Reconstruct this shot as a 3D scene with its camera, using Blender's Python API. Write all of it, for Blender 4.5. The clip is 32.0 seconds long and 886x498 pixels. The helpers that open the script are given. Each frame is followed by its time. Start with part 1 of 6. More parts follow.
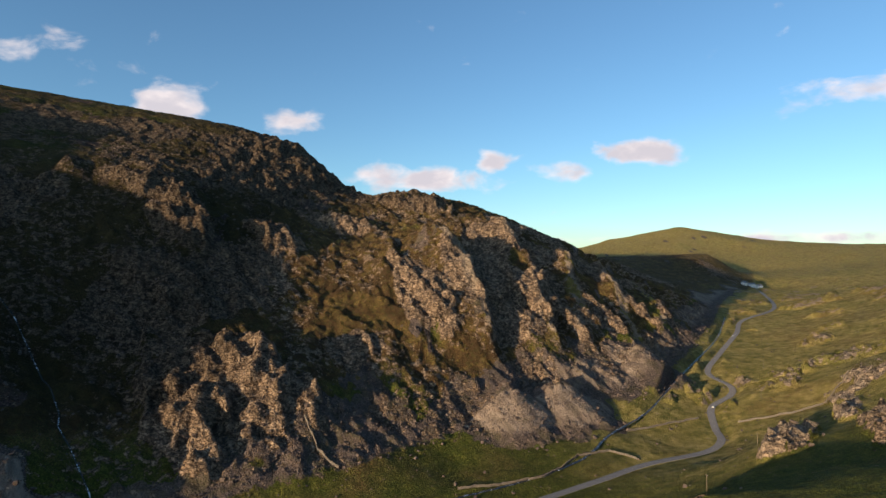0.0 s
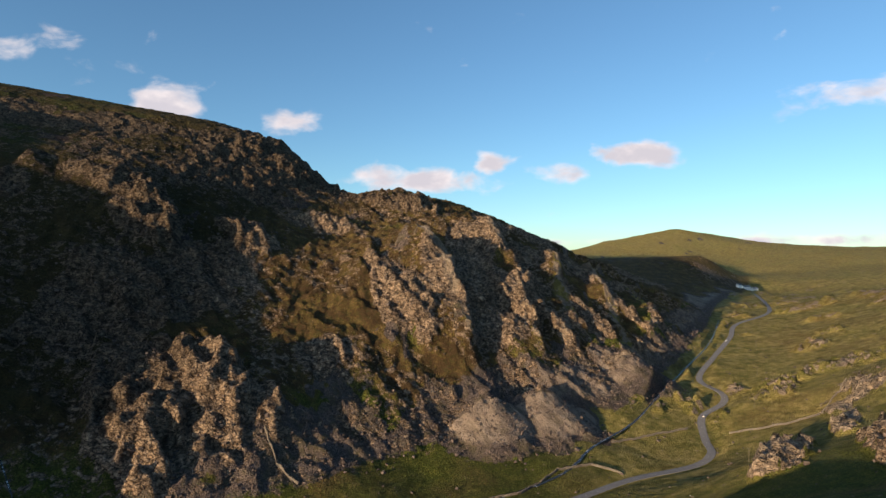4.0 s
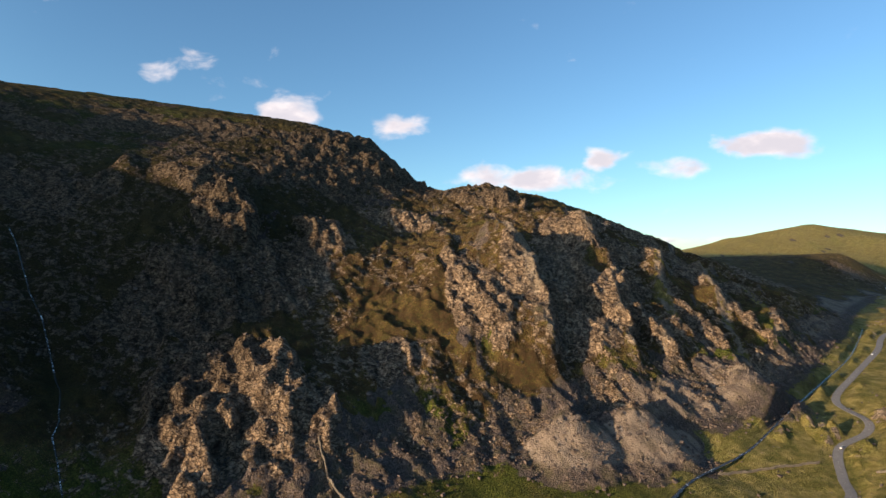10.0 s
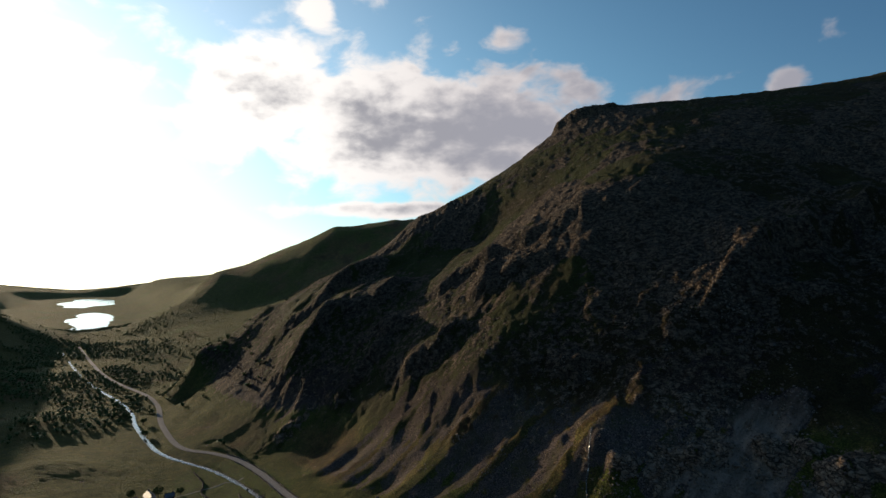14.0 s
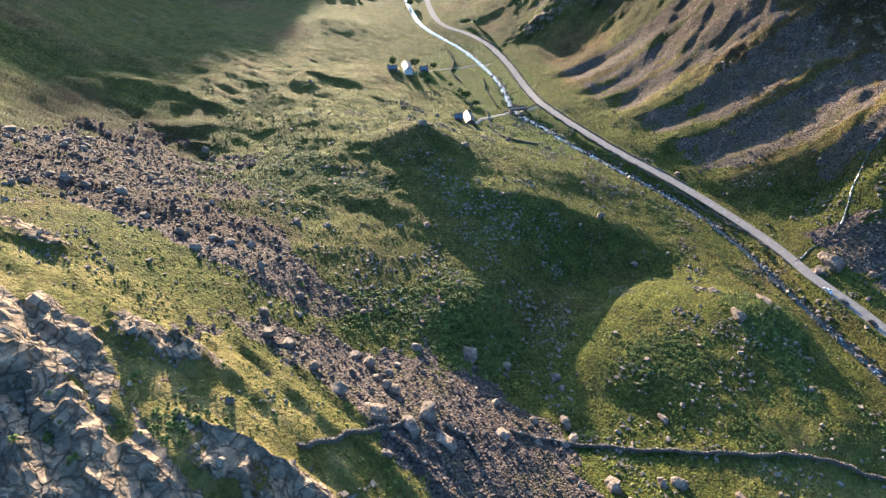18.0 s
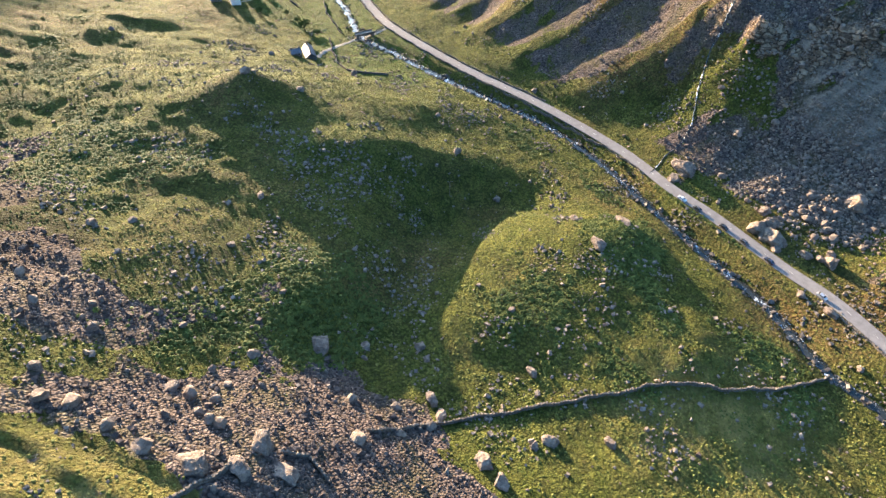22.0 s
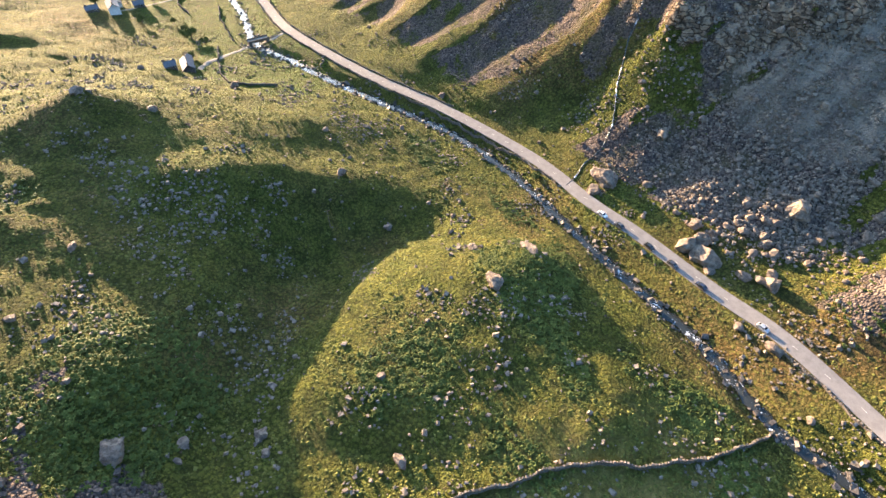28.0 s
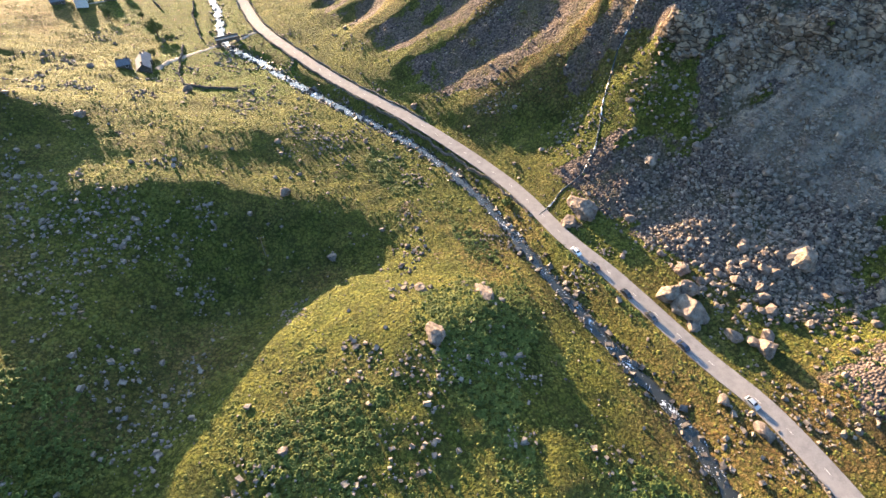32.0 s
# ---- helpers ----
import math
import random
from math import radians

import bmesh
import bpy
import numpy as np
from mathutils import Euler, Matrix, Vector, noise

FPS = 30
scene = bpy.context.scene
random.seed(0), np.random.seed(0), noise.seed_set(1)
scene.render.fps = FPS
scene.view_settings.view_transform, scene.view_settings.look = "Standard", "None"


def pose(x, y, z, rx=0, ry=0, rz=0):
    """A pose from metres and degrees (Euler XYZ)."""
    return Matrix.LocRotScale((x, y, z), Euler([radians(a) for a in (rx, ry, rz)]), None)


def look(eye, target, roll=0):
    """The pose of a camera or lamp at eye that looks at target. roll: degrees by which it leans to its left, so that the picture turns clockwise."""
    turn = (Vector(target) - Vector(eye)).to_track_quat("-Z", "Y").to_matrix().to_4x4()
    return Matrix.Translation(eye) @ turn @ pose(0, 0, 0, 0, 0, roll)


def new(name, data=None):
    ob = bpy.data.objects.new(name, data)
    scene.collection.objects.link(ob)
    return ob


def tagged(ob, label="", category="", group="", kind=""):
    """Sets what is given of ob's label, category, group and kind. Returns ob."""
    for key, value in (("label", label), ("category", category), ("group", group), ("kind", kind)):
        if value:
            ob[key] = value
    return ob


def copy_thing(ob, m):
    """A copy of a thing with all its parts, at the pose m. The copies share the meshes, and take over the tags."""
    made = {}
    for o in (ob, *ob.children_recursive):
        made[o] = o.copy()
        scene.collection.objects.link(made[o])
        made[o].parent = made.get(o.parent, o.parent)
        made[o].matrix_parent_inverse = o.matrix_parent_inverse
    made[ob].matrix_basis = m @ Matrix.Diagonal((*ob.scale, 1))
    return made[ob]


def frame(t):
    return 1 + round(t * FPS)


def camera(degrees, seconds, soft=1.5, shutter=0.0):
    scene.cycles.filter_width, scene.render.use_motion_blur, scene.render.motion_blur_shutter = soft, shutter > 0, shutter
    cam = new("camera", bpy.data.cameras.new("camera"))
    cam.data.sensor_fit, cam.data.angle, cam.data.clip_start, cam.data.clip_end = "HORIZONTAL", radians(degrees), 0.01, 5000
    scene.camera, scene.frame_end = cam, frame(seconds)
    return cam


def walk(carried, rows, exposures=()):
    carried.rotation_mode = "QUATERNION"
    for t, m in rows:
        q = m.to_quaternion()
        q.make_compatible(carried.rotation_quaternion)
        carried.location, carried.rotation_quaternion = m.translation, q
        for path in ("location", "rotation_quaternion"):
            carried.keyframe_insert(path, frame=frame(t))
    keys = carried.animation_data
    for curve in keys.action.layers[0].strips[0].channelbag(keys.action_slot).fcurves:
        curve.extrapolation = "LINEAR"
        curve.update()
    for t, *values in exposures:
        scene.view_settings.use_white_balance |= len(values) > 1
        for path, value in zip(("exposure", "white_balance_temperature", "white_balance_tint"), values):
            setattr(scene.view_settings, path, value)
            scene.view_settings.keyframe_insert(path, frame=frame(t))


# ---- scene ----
# ---------------------------------------------------------------- camera and its walk
cam = camera(75.2, 32.0)
PATH = [
    (0.0, -0.0, 0.0, -0.0, 0.00, 1.06, -0.08),
    (0.5, 2.5, 3.7, -0.1, -0.02, 1.08, -0.04),
    (1.0, 5.0, 7.3, -0.2, -0.04, 1.10, 0.05),
    (1.5, 7.5, 10.8, -0.3, -0.07, 1.12, 0.05),
    (2.0, 9.8, 14.3, -0.4, -0.10, 1.12, 0.07),
    (2.5, 12.1, 17.9, -0.5, -0.14, 1.13, 0.05),
    (3.0, 14.3, 21.4, -0.5, -0.17, 1.16, 0.08),
    (3.5, 16.5, 25.1, -0.6, -0.22, 1.17, 0.14),
    (5.5, 26.2, 40.5, -0.7, -0.35, 1.22, 0.12),
    (6.0, 28.8, 44.5, -0.8, -0.36, 1.23, 0.11),
    (6.5, 31.5, 48.5, -0.9, -0.37, 1.23, 0.10),
    (7.0, 34.1, 52.4, -0.9, -0.40, 1.24, 0.08),
    (7.5, 36.6, 56.3, -1.0, -0.42, 1.26, 0.02),
    (8.0, 39.0, 60.3, -1.1, -0.45, 1.27, 0.01),
    (8.5, 41.0, 64.3, -1.3, -0.51, 1.27, -0.01),
    (9.0, 42.6, 68.4, -1.4, 0.99, 1.24, -0.05),
    (9.5, 43.9, 72.7, -1.6, 8.78, 1.14, 0.03),
    (10.0, 44.6, 76.8, -1.8, 10.35, 1.14, 0.03),
    (10.5, 45.1, 80.8, -2.0, 20.46, 1.08, -0.17),
    (11.0, 45.1, 84.3, -2.2, 31.47, 1.04, -0.31),
    (11.5, 44.8, 87.4, -2.3, 42.05, 1.05, -0.28),
    (12.0, 43.8, 90.1, -2.4, 52.02, 1.03, -0.35),
    (12.5, 42.2, 92.6, -2.5, 61.29, 1.04, -0.43),
    (13.0, 40.0, 95.0, -2.4, 70.45, 1.05, -0.50),
    (13.5, 37.3, 97.2, -2.3, 79.73, 1.18, -0.93),
    (14.0, 34.3, 99.3, -2.2, 90.72, 1.10, -0.75),
    (14.5, 30.7, 101.0, -2.2, 103.54, 1.18, -0.69),
    (16.5, 12.5, 105.2, -2.6, 116.96, -17.02, -0.21),
    (17.0, 8.0, 105.9, -2.4, 116.90, -24.30, 0.20),
    (17.5, 3.6, 106.4, -2.1, 116.82, -31.10, 0.39),
    (18.0, -1.0, 106.7, -1.9, 116.59, -38.30, 0.61),
    (18.5, -5.7, 107.1, -1.8, 116.32, -45.35, 0.82),
    (19.0, -10.4, 107.5, -1.8, 116.14, -47.05, 0.96),
    (19.5, -14.9, 108.2, -1.9, 115.70, -47.05, 0.91),
    (20.0, -19.3, 109.4, -2.1, 113.54, -46.92, 0.82),
    (20.5, -23.5, 110.8, -2.4, 110.87, -46.80, 0.79),
    (21.0, -27.7, 112.5, -2.7, 106.57, -46.68, 0.61),
    (21.5, -31.5, 114.2, -2.9, 103.40, -46.53, 0.51),
    (22.0, -35.3, 116.1, -3.3, 103.39, -46.40, 0.50),
    (22.5, -39.1, 118.1, -4.0, 103.45, -46.28, 0.42),
    (23.0, -43.2, 120.3, -5.3, 100.14, -46.20, 0.36),
    (23.5, -47.0, 122.2, -7.0, 87.66, -46.15, -0.35),
    (24.0, -50.4, 124.1, -9.0, 86.97, -46.19, -0.33),
    (24.5, -53.7, 126.4, -11.1, 88.53, -46.14, -0.18),
    (25.0, -57.1, 129.1, -13.1, 90.08, -46.13, -0.25),
    (25.5, -60.8, 131.9, -15.0, 91.64, -46.13, -0.35),
    (27.5, -76.8, 141.7, -22.3, 98.42, -46.16, -0.56),
    (28.0, -81.0, 143.9, -24.2, 100.01, -46.16, -0.61),
    (28.5, -85.3, 145.9, -26.3, 101.58, -46.15, -0.62),
    (29.0, -89.7, 147.7, -28.3, 102.71, -46.14, -0.62),
    (29.5, -94.1, 149.5, -30.2, 102.33, -46.17, -0.59),
    (30.0, -98.2, 151.3, -31.9, 98.93, -46.23, -0.59),
    (30.5, -102.2, 153.4, -33.2, 97.50, -46.32, -0.49),
    (31.0, -106.1, 155.6, -34.3, 88.51, -46.32, -0.71),
    (31.5, -109.8, 157.8, -35.1, 93.00, -46.24, -0.37),
    (32.0, -113.2, 160.1, -35.8, 101.74, -46.11, 0.17),
]
EXPOSURES = [(0.0, 1.15, 7000, 13), (9.0, 1.15, 7000, 13), (10.0, 1.35, 7000, 13), (11.0, 1.6, 7100, 13), (12.0, 2.05, 7100, 13), (13.0, 1.7, 6800, 11), (13.6, 0.8, 6500, 10), (14.0, 0.25, 6500, 10), (14.5, -0.2, 6500, 10), (16.5, -0.5, 6300, 10), (17.0, 1.0, 5900, 10), (17.5, 2.1, 6100, 10),
             (18.0, 2.85, 6000, 12), (19.0, 3.0, 6200, 13), (22.0, 3.12, 6500, 14), (24.0, 3.3, 7100, 17), (32.0, 3.33, 7250, 19)]
walk(cam, [(t, pose(x, y, z, 90 + p, 0, w) @ pose(0, 0, 0, 0, 0, r)) for t, x, y, z, w, p, r in PATH], EXPOSURES)

# ---------------------------------------------------------------- sky and sun
SUN_AZ, SUN_EL = 134.5, 6.0          # degrees, counter-clockwise from +y; above the horizon
sun_dir = Vector((-math.sin(radians(SUN_AZ)) * math.cos(radians(SUN_EL)), math.cos(radians(SUN_AZ)) * math.cos(radians(SUN_EL)), math.sin(radians(SUN_EL))))
sun = new("sun", bpy.data.lights.new("sun", "SUN"))
sun.data.energy, sun.data.angle, sun.data.color = 4.05, radians(0.6), (1.0, 0.775, 0.505)
sun.matrix_world = look(sun_dir * 3000, (0, 0, 0))


def link(nt, a, out, b, inp):
    nt.links.new(a.outputs[out], b.inputs[inp])


def math_node(nt, op, a, b=None, c=None, clamp=False):
    n = nt.nodes.new("ShaderNodeMath")
    n.operation, n.use_clamp = op, clamp
    for i, v in enumerate((a, b, c)):
        if v is None:
            continue
        if isinstance(v, (int, float)):
            n.inputs[i].default_value = v
        else:
            nt.links.new(v, n.inputs[i])
    return n.outputs[0]


def ramp(nt, v, lo, hi, a=0.0, b=1.0):
    n = nt.nodes.new("ShaderNodeMapRange")
    n.interpolation_type = "SMOOTHSTEP"
    nt.links.new(v, n.inputs[0])
    for i, x in zip((1, 2, 3, 4), (lo, hi, a, b)):
        n.inputs[i].default_value = x
    return n.outputs[0]


def mix(nt, f, a, b, mode="MIX"):
    n = nt.nodes.new("ShaderNodeMix")
    n.data_type, n.blend_type = "RGBA", mode
    for sock, v in ((n.inputs[0], f), (n.inputs[6], a), (n.inputs[7], b)):
        if isinstance(v, (int, float)):
            sock.default_value = v
        elif isinstance(v, tuple):
            sock.default_value = (*v, 1)
        else:
            nt.links.new(v, sock)
    return n.outputs[2]


def noise_node(nt, vec, scale, detail=4.0, rough=0.55, dist=0.0):
    n = nt.nodes.new("ShaderNodeTexNoise")
    n.inputs["Scale"].default_value, n.inputs["Detail"].default_value = scale, detail
    n.inputs["Roughness"].default_value, n.inputs["Distortion"].default_value = rough, dist
    if vec is not None:
        nt.links.new(vec, n.inputs["Vector"])
    return n.outputs["Fac"]


# clouds: azimuth, elevation, half width, half height (degrees), strength
CLOUDS = [(-18.3, 10.2, 4.8, 1.3, 1.05), (-12.0, 8.5, 2.6, 1.3, 0.95), (2.0, 7.9, 6.5, 1.5, 1.05), (-4.9, 9.6, 1.8, 1.1, 1.1),
          (25.2, 13.2, 3.4, 1.8, 1.25), (14.6, 13.4, 3.2, 1.5, 0.62), (31.5, 16.3, 4.5, 1.6, 0.6), (36.5, 16.5, 3.0, 1.3, 0.5), (-36.5, 13.6, 4.8, 1.5, 0.9),
          (-33.0, 1.8, 9.0, 0.7, 0.9), (-12.0, 1.9, 6.0, 0.5, 0.7), (59.5, 14.8, 1.8, 1.8, 1.3), (69.0, 14.6, 6.0, 1.4, 0.8),
          (88.0, 12.5, 11.0, 5.2, 2.0), (97.0, 13.0, 9.0, 6.0, 2.0), (107.5, 16.0, 6.5, 5.0, 1.9), (112.0, 12.5, 5.0, 3.5, 1.3), (103.0, 23.5, 2.6, 2.2, 1.1), (98.0, 25.0, 3.0, 2.0, 0.9), (97.0, 5.0, 10.0, 0.9, 1.5),
          (77.0, 15.5, 3.5, 1.8, 1.2), (84.0, 20.5, 4.5, 1.3, 0.7), (128.0, 15.0, 20.0, 9.0, 0.7), (116.0, 5.2, 3.0, 0.5, 1.1)]
world = bpy.data.worlds.new("world")
scene.world = world
world.use_nodes = True
wt = world.node_tree
wt.nodes.clear()
w_out, w_bg, w_sky = wt.nodes.new("ShaderNodeOutputWorld"), wt.nodes.new("ShaderNodeBackground"), wt.nodes.new("ShaderNodeTexSky")
w_sky.sky_type, w_sky.sun_disc, w_sky.sun_elevation = "NISHITA", False, radians(SUN_EL + 4)
w_sky.sun_rotation, w_sky.altitude, w_sky.air_density, w_sky.dust_density, w_sky.ozone_density = radians(360 - SUN_AZ), 400, 1.0, 0.25, 3.5
w_co, w_sep = wt.nodes.new("ShaderNodeTexCoord"), wt.nodes.new("ShaderNodeSeparateXYZ")
link(wt, w_co, "Generated", w_sep, 0)
w_az = math_node(wt, "MULTIPLY", math_node(wt, "ARCTAN2", math_node(wt, "MULTIPLY", w_sep.outputs[0], -1.0), w_sep.outputs[1]), 57.2958)
w_el = math_node(wt, "MULTIPLY", math_node(wt, "ARCSINE", w_sep.outputs[2]), 57.2958)
w_cmb = wt.nodes.new("ShaderNodeCombineXYZ")
wt.links.new(w_az, w_cmb.inputs[0]), wt.links.new(math_node(wt, "MULTIPLY", w_el, 1.7), w_cmb.inputs[1])
fld = None
for a, e, w, h, k in CLOUDS:
    u = math_node(wt, "DIVIDE", math_node(wt, "SUBTRACT", w_az, a), w)
    v = math_node(wt, "DIVIDE", math_node(wt, "SUBTRACT", w_el, e), h)
    g = math_node(wt, "MULTIPLY", math_node(wt, "EXPONENT", math_node(wt, "MULTIPLY", math_node(wt, "MULTIPLY_ADD", u, u, math_node(wt, "MULTIPLY", v, v)), -1.0)), k)
    fld = g if fld is None else math_node(wt, "MAXIMUM", fld, g)
w_n = noise_node(wt, w_cmb.outputs[0], 0.21, 8, 0.54, 0.3)
w_n2 = noise_node(wt, w_cmb.outputs[0], 0.4, 5, 0.5)
dens = math_node(wt, "ADD", fld, math_node(wt, "MULTIPLY", math_node(wt, "SUBTRACT", w_n, 0.5), 2.2))
w_a = ramp(wt, dens, 0.33, 0.92)
w_sun = wt.nodes.new("ShaderNodeVectorMath")
w_sun.operation = "DOT_PRODUCT"
link(wt, w_co, "Generated", w_sun, 0)
w_sun.inputs[1].default_value = sun_dir
near_sun = ramp(wt, w_sun.outputs["Value"], 0.55, 1.0)
lee_side = math_node(wt, "MULTIPLY", math_node(wt, "SUBTRACT", 104.0, w_az), 0.03, clamp=True)
shade = ramp(wt, math_node(wt, "ADD", math_node(wt, "MULTIPLY", dens, 0.7), math_node(wt, "ADD", math_node(wt, "MULTIPLY", w_n2, 1.3), lee_side)), 1.5, 2.5)
c_lit = mix(wt, near_sun, (6.2, 5.75, 5.8), (12.0, 11.5, 10.9))
c_dark = mix(wt, near_sun, (3.4, 3.4, 3.9), (3.4, 3.35, 3.6))
glow = mix(wt, math_node(wt, "POWER", math_node(wt, "MAXIMUM", w_sun.outputs["Value"], 0.0), 7.5), (0.0, 0.0, 0.0), (7.5, 7.3, 7.0))
core = mix(wt, math_node(wt, "POWER", math_node(wt, "MAXIMUM", w_sun.outputs["Value"], 0.0), 80.0), (0.0, 0.0, 0.0), (24.0, 22.0, 19.0))
wide = mix(wt, math_node(wt, "POWER", math_node(wt, "MAXIMUM", w_sun.outputs["Value"], 0.0), 1.6), (0.0, 0.0, 0.0), (2.0, 3.8, 4.0))
low = math_node(wt, "EXPONENT", math_node(wt, "MULTIPLY", math_node(wt, "MULTIPLY", w_el, w_el), -1 / 29.0 ** 2))
wide = mix(wt, low, (0.0, 0.0, 0.0), wide)
w_col = mix(wt, 1.0, mix(wt, 1.0, mix(wt, 1.0, mix(wt, 1.0, w_sky.outputs[0], (0.88, 1.05, 1.06), "MULTIPLY"), glow, "ADD"), core, "ADD"), wide, "ADD")
w_col = mix(wt, w_a, w_col, mix(wt, shade, c_lit, c_dark))
wt.links.new(w_col, w_bg.inputs[0])
w_bg.inputs[1].default_value = 0.088
link(wt, w_bg, 0, w_out, 0)

# ---------------------------------------------------------------- the lie of the land
# Break lines of the valley: points (x, y, z) along roads, streams, slope feet and crests.
ROAD = [(-1500, -900, -222), (-1050, -560, -211), (-827, -352, -204), (-680, -262, -202), (-590, -197, -201), (-566, -150, -200.5), (-545, -118, -200), (-505, -81, -199), (-450, -40, -197),
        (-416, -11, -194), (-367, 50, -190), (-334, 100, -187), (-296, 147, -184), (-265, 173, -181), (-248, 190, -179.5), (-221, 214, -177.5),
        (-203, 231, -175.5), (-176, 248, -173), (-147, 262, -169), (-60, 310, -163), (20, 360, -162), (108, 414, -159), (156, 444, -157), (211, 466, -155), (234, 487, -152.5),
        (242, 515, -150), (260, 560, -143.5), (292, 588, -138.5), (304, 612, -134), (300, 655, -128), (349, 727, -118), (417, 820, -105), (470, 905, -96), (580, 1010, -86),
        (720, 1290, -80), (860, 1600, -78)]
STREAM = [(-1500, -950, -226), (-1050, -600, -215), (-800, -375, -208), (-690, -300, -206), (-600, -232, -204), (-566, -196, -203.5), (-530, -140, -203), (-490, -95, -202), (-450, -62, -199.5),
          (-406, -34, -197), (-385, 0, -196), (-362, 34, -194), (-320, 104, -190), (-290, 138, -188), (-262, 160, -186), (-231, 184, -184), (-201, 209, -182), (-173, 224, -179),
          (-156, 242, -177), (-139, 258, -175), (-90, 318, -166), (-20, 372, -160), (60, 415, -157), (110, 450, -153), (140, 490, -148), (190, 540, -142), (240, 610, -133), (300, 690, -122), (380, 800, -108), (470, 960, -94)]
NE_FOOT = [(-1300, -150, -160), (-1080, -280, -190), (-960, -345, -202), (-840, -318, -194), (-700, -225, -190), (-600, -130, -188), (-520, -30, -184), (-430, 50, -178), (-372, 108, -173), (-325, 168, -171), (-285, 205, -172), (-245, 262, -168), (-190, 310, -164), (-120, 352, -160), (-66, 384, -157),
           (6, 444, -154), (43, 462, -152), (106, 502, -150), (156, 535, -146), (226, 590, -133), (298, 667, -117), (434, 875, -95), (560, 1100, -84), (700, 1330, -78)]
NE_SLOPE = [(-321, 199, -139), (-345, 192, -122), (-400, 195, -106), (-423, 217, -62), (-415, 335, -14), (-458, 419, 8), (-299, 435, -84), (-491, 500, 42), (-582, 232, 55), (-611, 66, -60),
            (-789, 123, 10), (-288, 531, -25), (-355, 655, 90), (-302, 619, 46), (-201, 425, -118), (-150, 470, -100), (9, 687, 2), (85, 594, -100), (135, 566, -128), (-40, 560, -74), (60, 720, -4), (150, 760, -34), (200, 800, -36),
            (300, 900, -48), (-120, 760, 28), (-460, 120, -88), (-260, 330, -106), (-700, -60, -66), (-620, 330, 110), (-700, 700, 200), (-560, 850, 190), (-240, 860, 110), (-60, 860, 70), (400, 1020, -50)]
NE_CREST = [(-838, -285, -128), (-872, -198, -74), (-907, -111, -30), (-925, -17, 15), (-929, 40, 68), (-935, 116, 104), (-990, 215, 166), (-1070, 330, 262), (-1065, 372, 283), (-1085, 500, 290), (-1085, 646, 296), (-1060, 940, 332), (-846, 1160, 342), (-617, 1128, 302), (-390, 1070, 252), (-262, 1050, 214),
            (-205, 985, 148), (-154, 945, 97), (-49, 955, 118), (50, 962, 92), (142, 1033, 56), (318, 1151, 2), (450, 1350, -28), (600, 1500, -22), (770, 1680, 20), (880, 1760, -36)]
SW_FLOOR = [(-118, 95, -166.5), (-118, 130, -167), (-163, 176, -170.5), (-144, 83, -168), (-233, 73, -178), (-187, 5, -155.5), (-124, 55, -154), (-93, 31, -135), (-85, 60, -134), (-260, -38, -152), (-354, -52, -189),
            (-430, -144, -195), (-300, 40, -178), (-209, 139, -170), (-60, 170, -158), (0, 250, -157), (100, 330, -150), (-240, -100, -152), (-330, -200, -168), (-500, -290, -188), (-178, -120, -150), (-60, 110, -142),
            (-40, 240, -162), (-700, -420, -195), (200, 420, -146), (300, 560, -130), (420, 700, -110), (560, 820, -85), (330, 500, -125), (460, 640, -98), (700, 1000, -55)]
SW_WALL = [(-46, -15, -82), (-40, 14, -88), (-36, 44, -100), (-30, 66, -116), (-15, 70, -103), (0, 40, -82), (10, 0, -62), (60, 60, -74), (60, 130, -96), (20, 120, -120), (130, 180, -80), (100, 222, -90), (165, 235, -84), (217, 378, -118), (206, 290, -104), (280, 330, -88),
           (-20, -80, -60), (-100, -60, -108), (-110, -170, -106), (-320, -520, -75), (-240, -392, -92), (-167, -270, -104), (-245, -300, -128), (380, 480, -78), (640, 720, -40)]
SW_CREST = [(-2150, -1850, -20), (-1984, -1824, 58), (-1393, -1455, 66), (-1035, -1235, 112), (-647, -992, 175), (-420, -830, 215), (-150, -560, 150), (100, -260, 60), (220, -40, 0), (330, 90, -20), (480, 250, -20), (800, 500, -5), (1200, 800, 10),
            (300, -400, 180), (0, -1200, 260), (-800, -1700, 200), (-300, -330, -146), (-450, -480, -170), (-700, -640, -188), (-1100, -890, -203)]
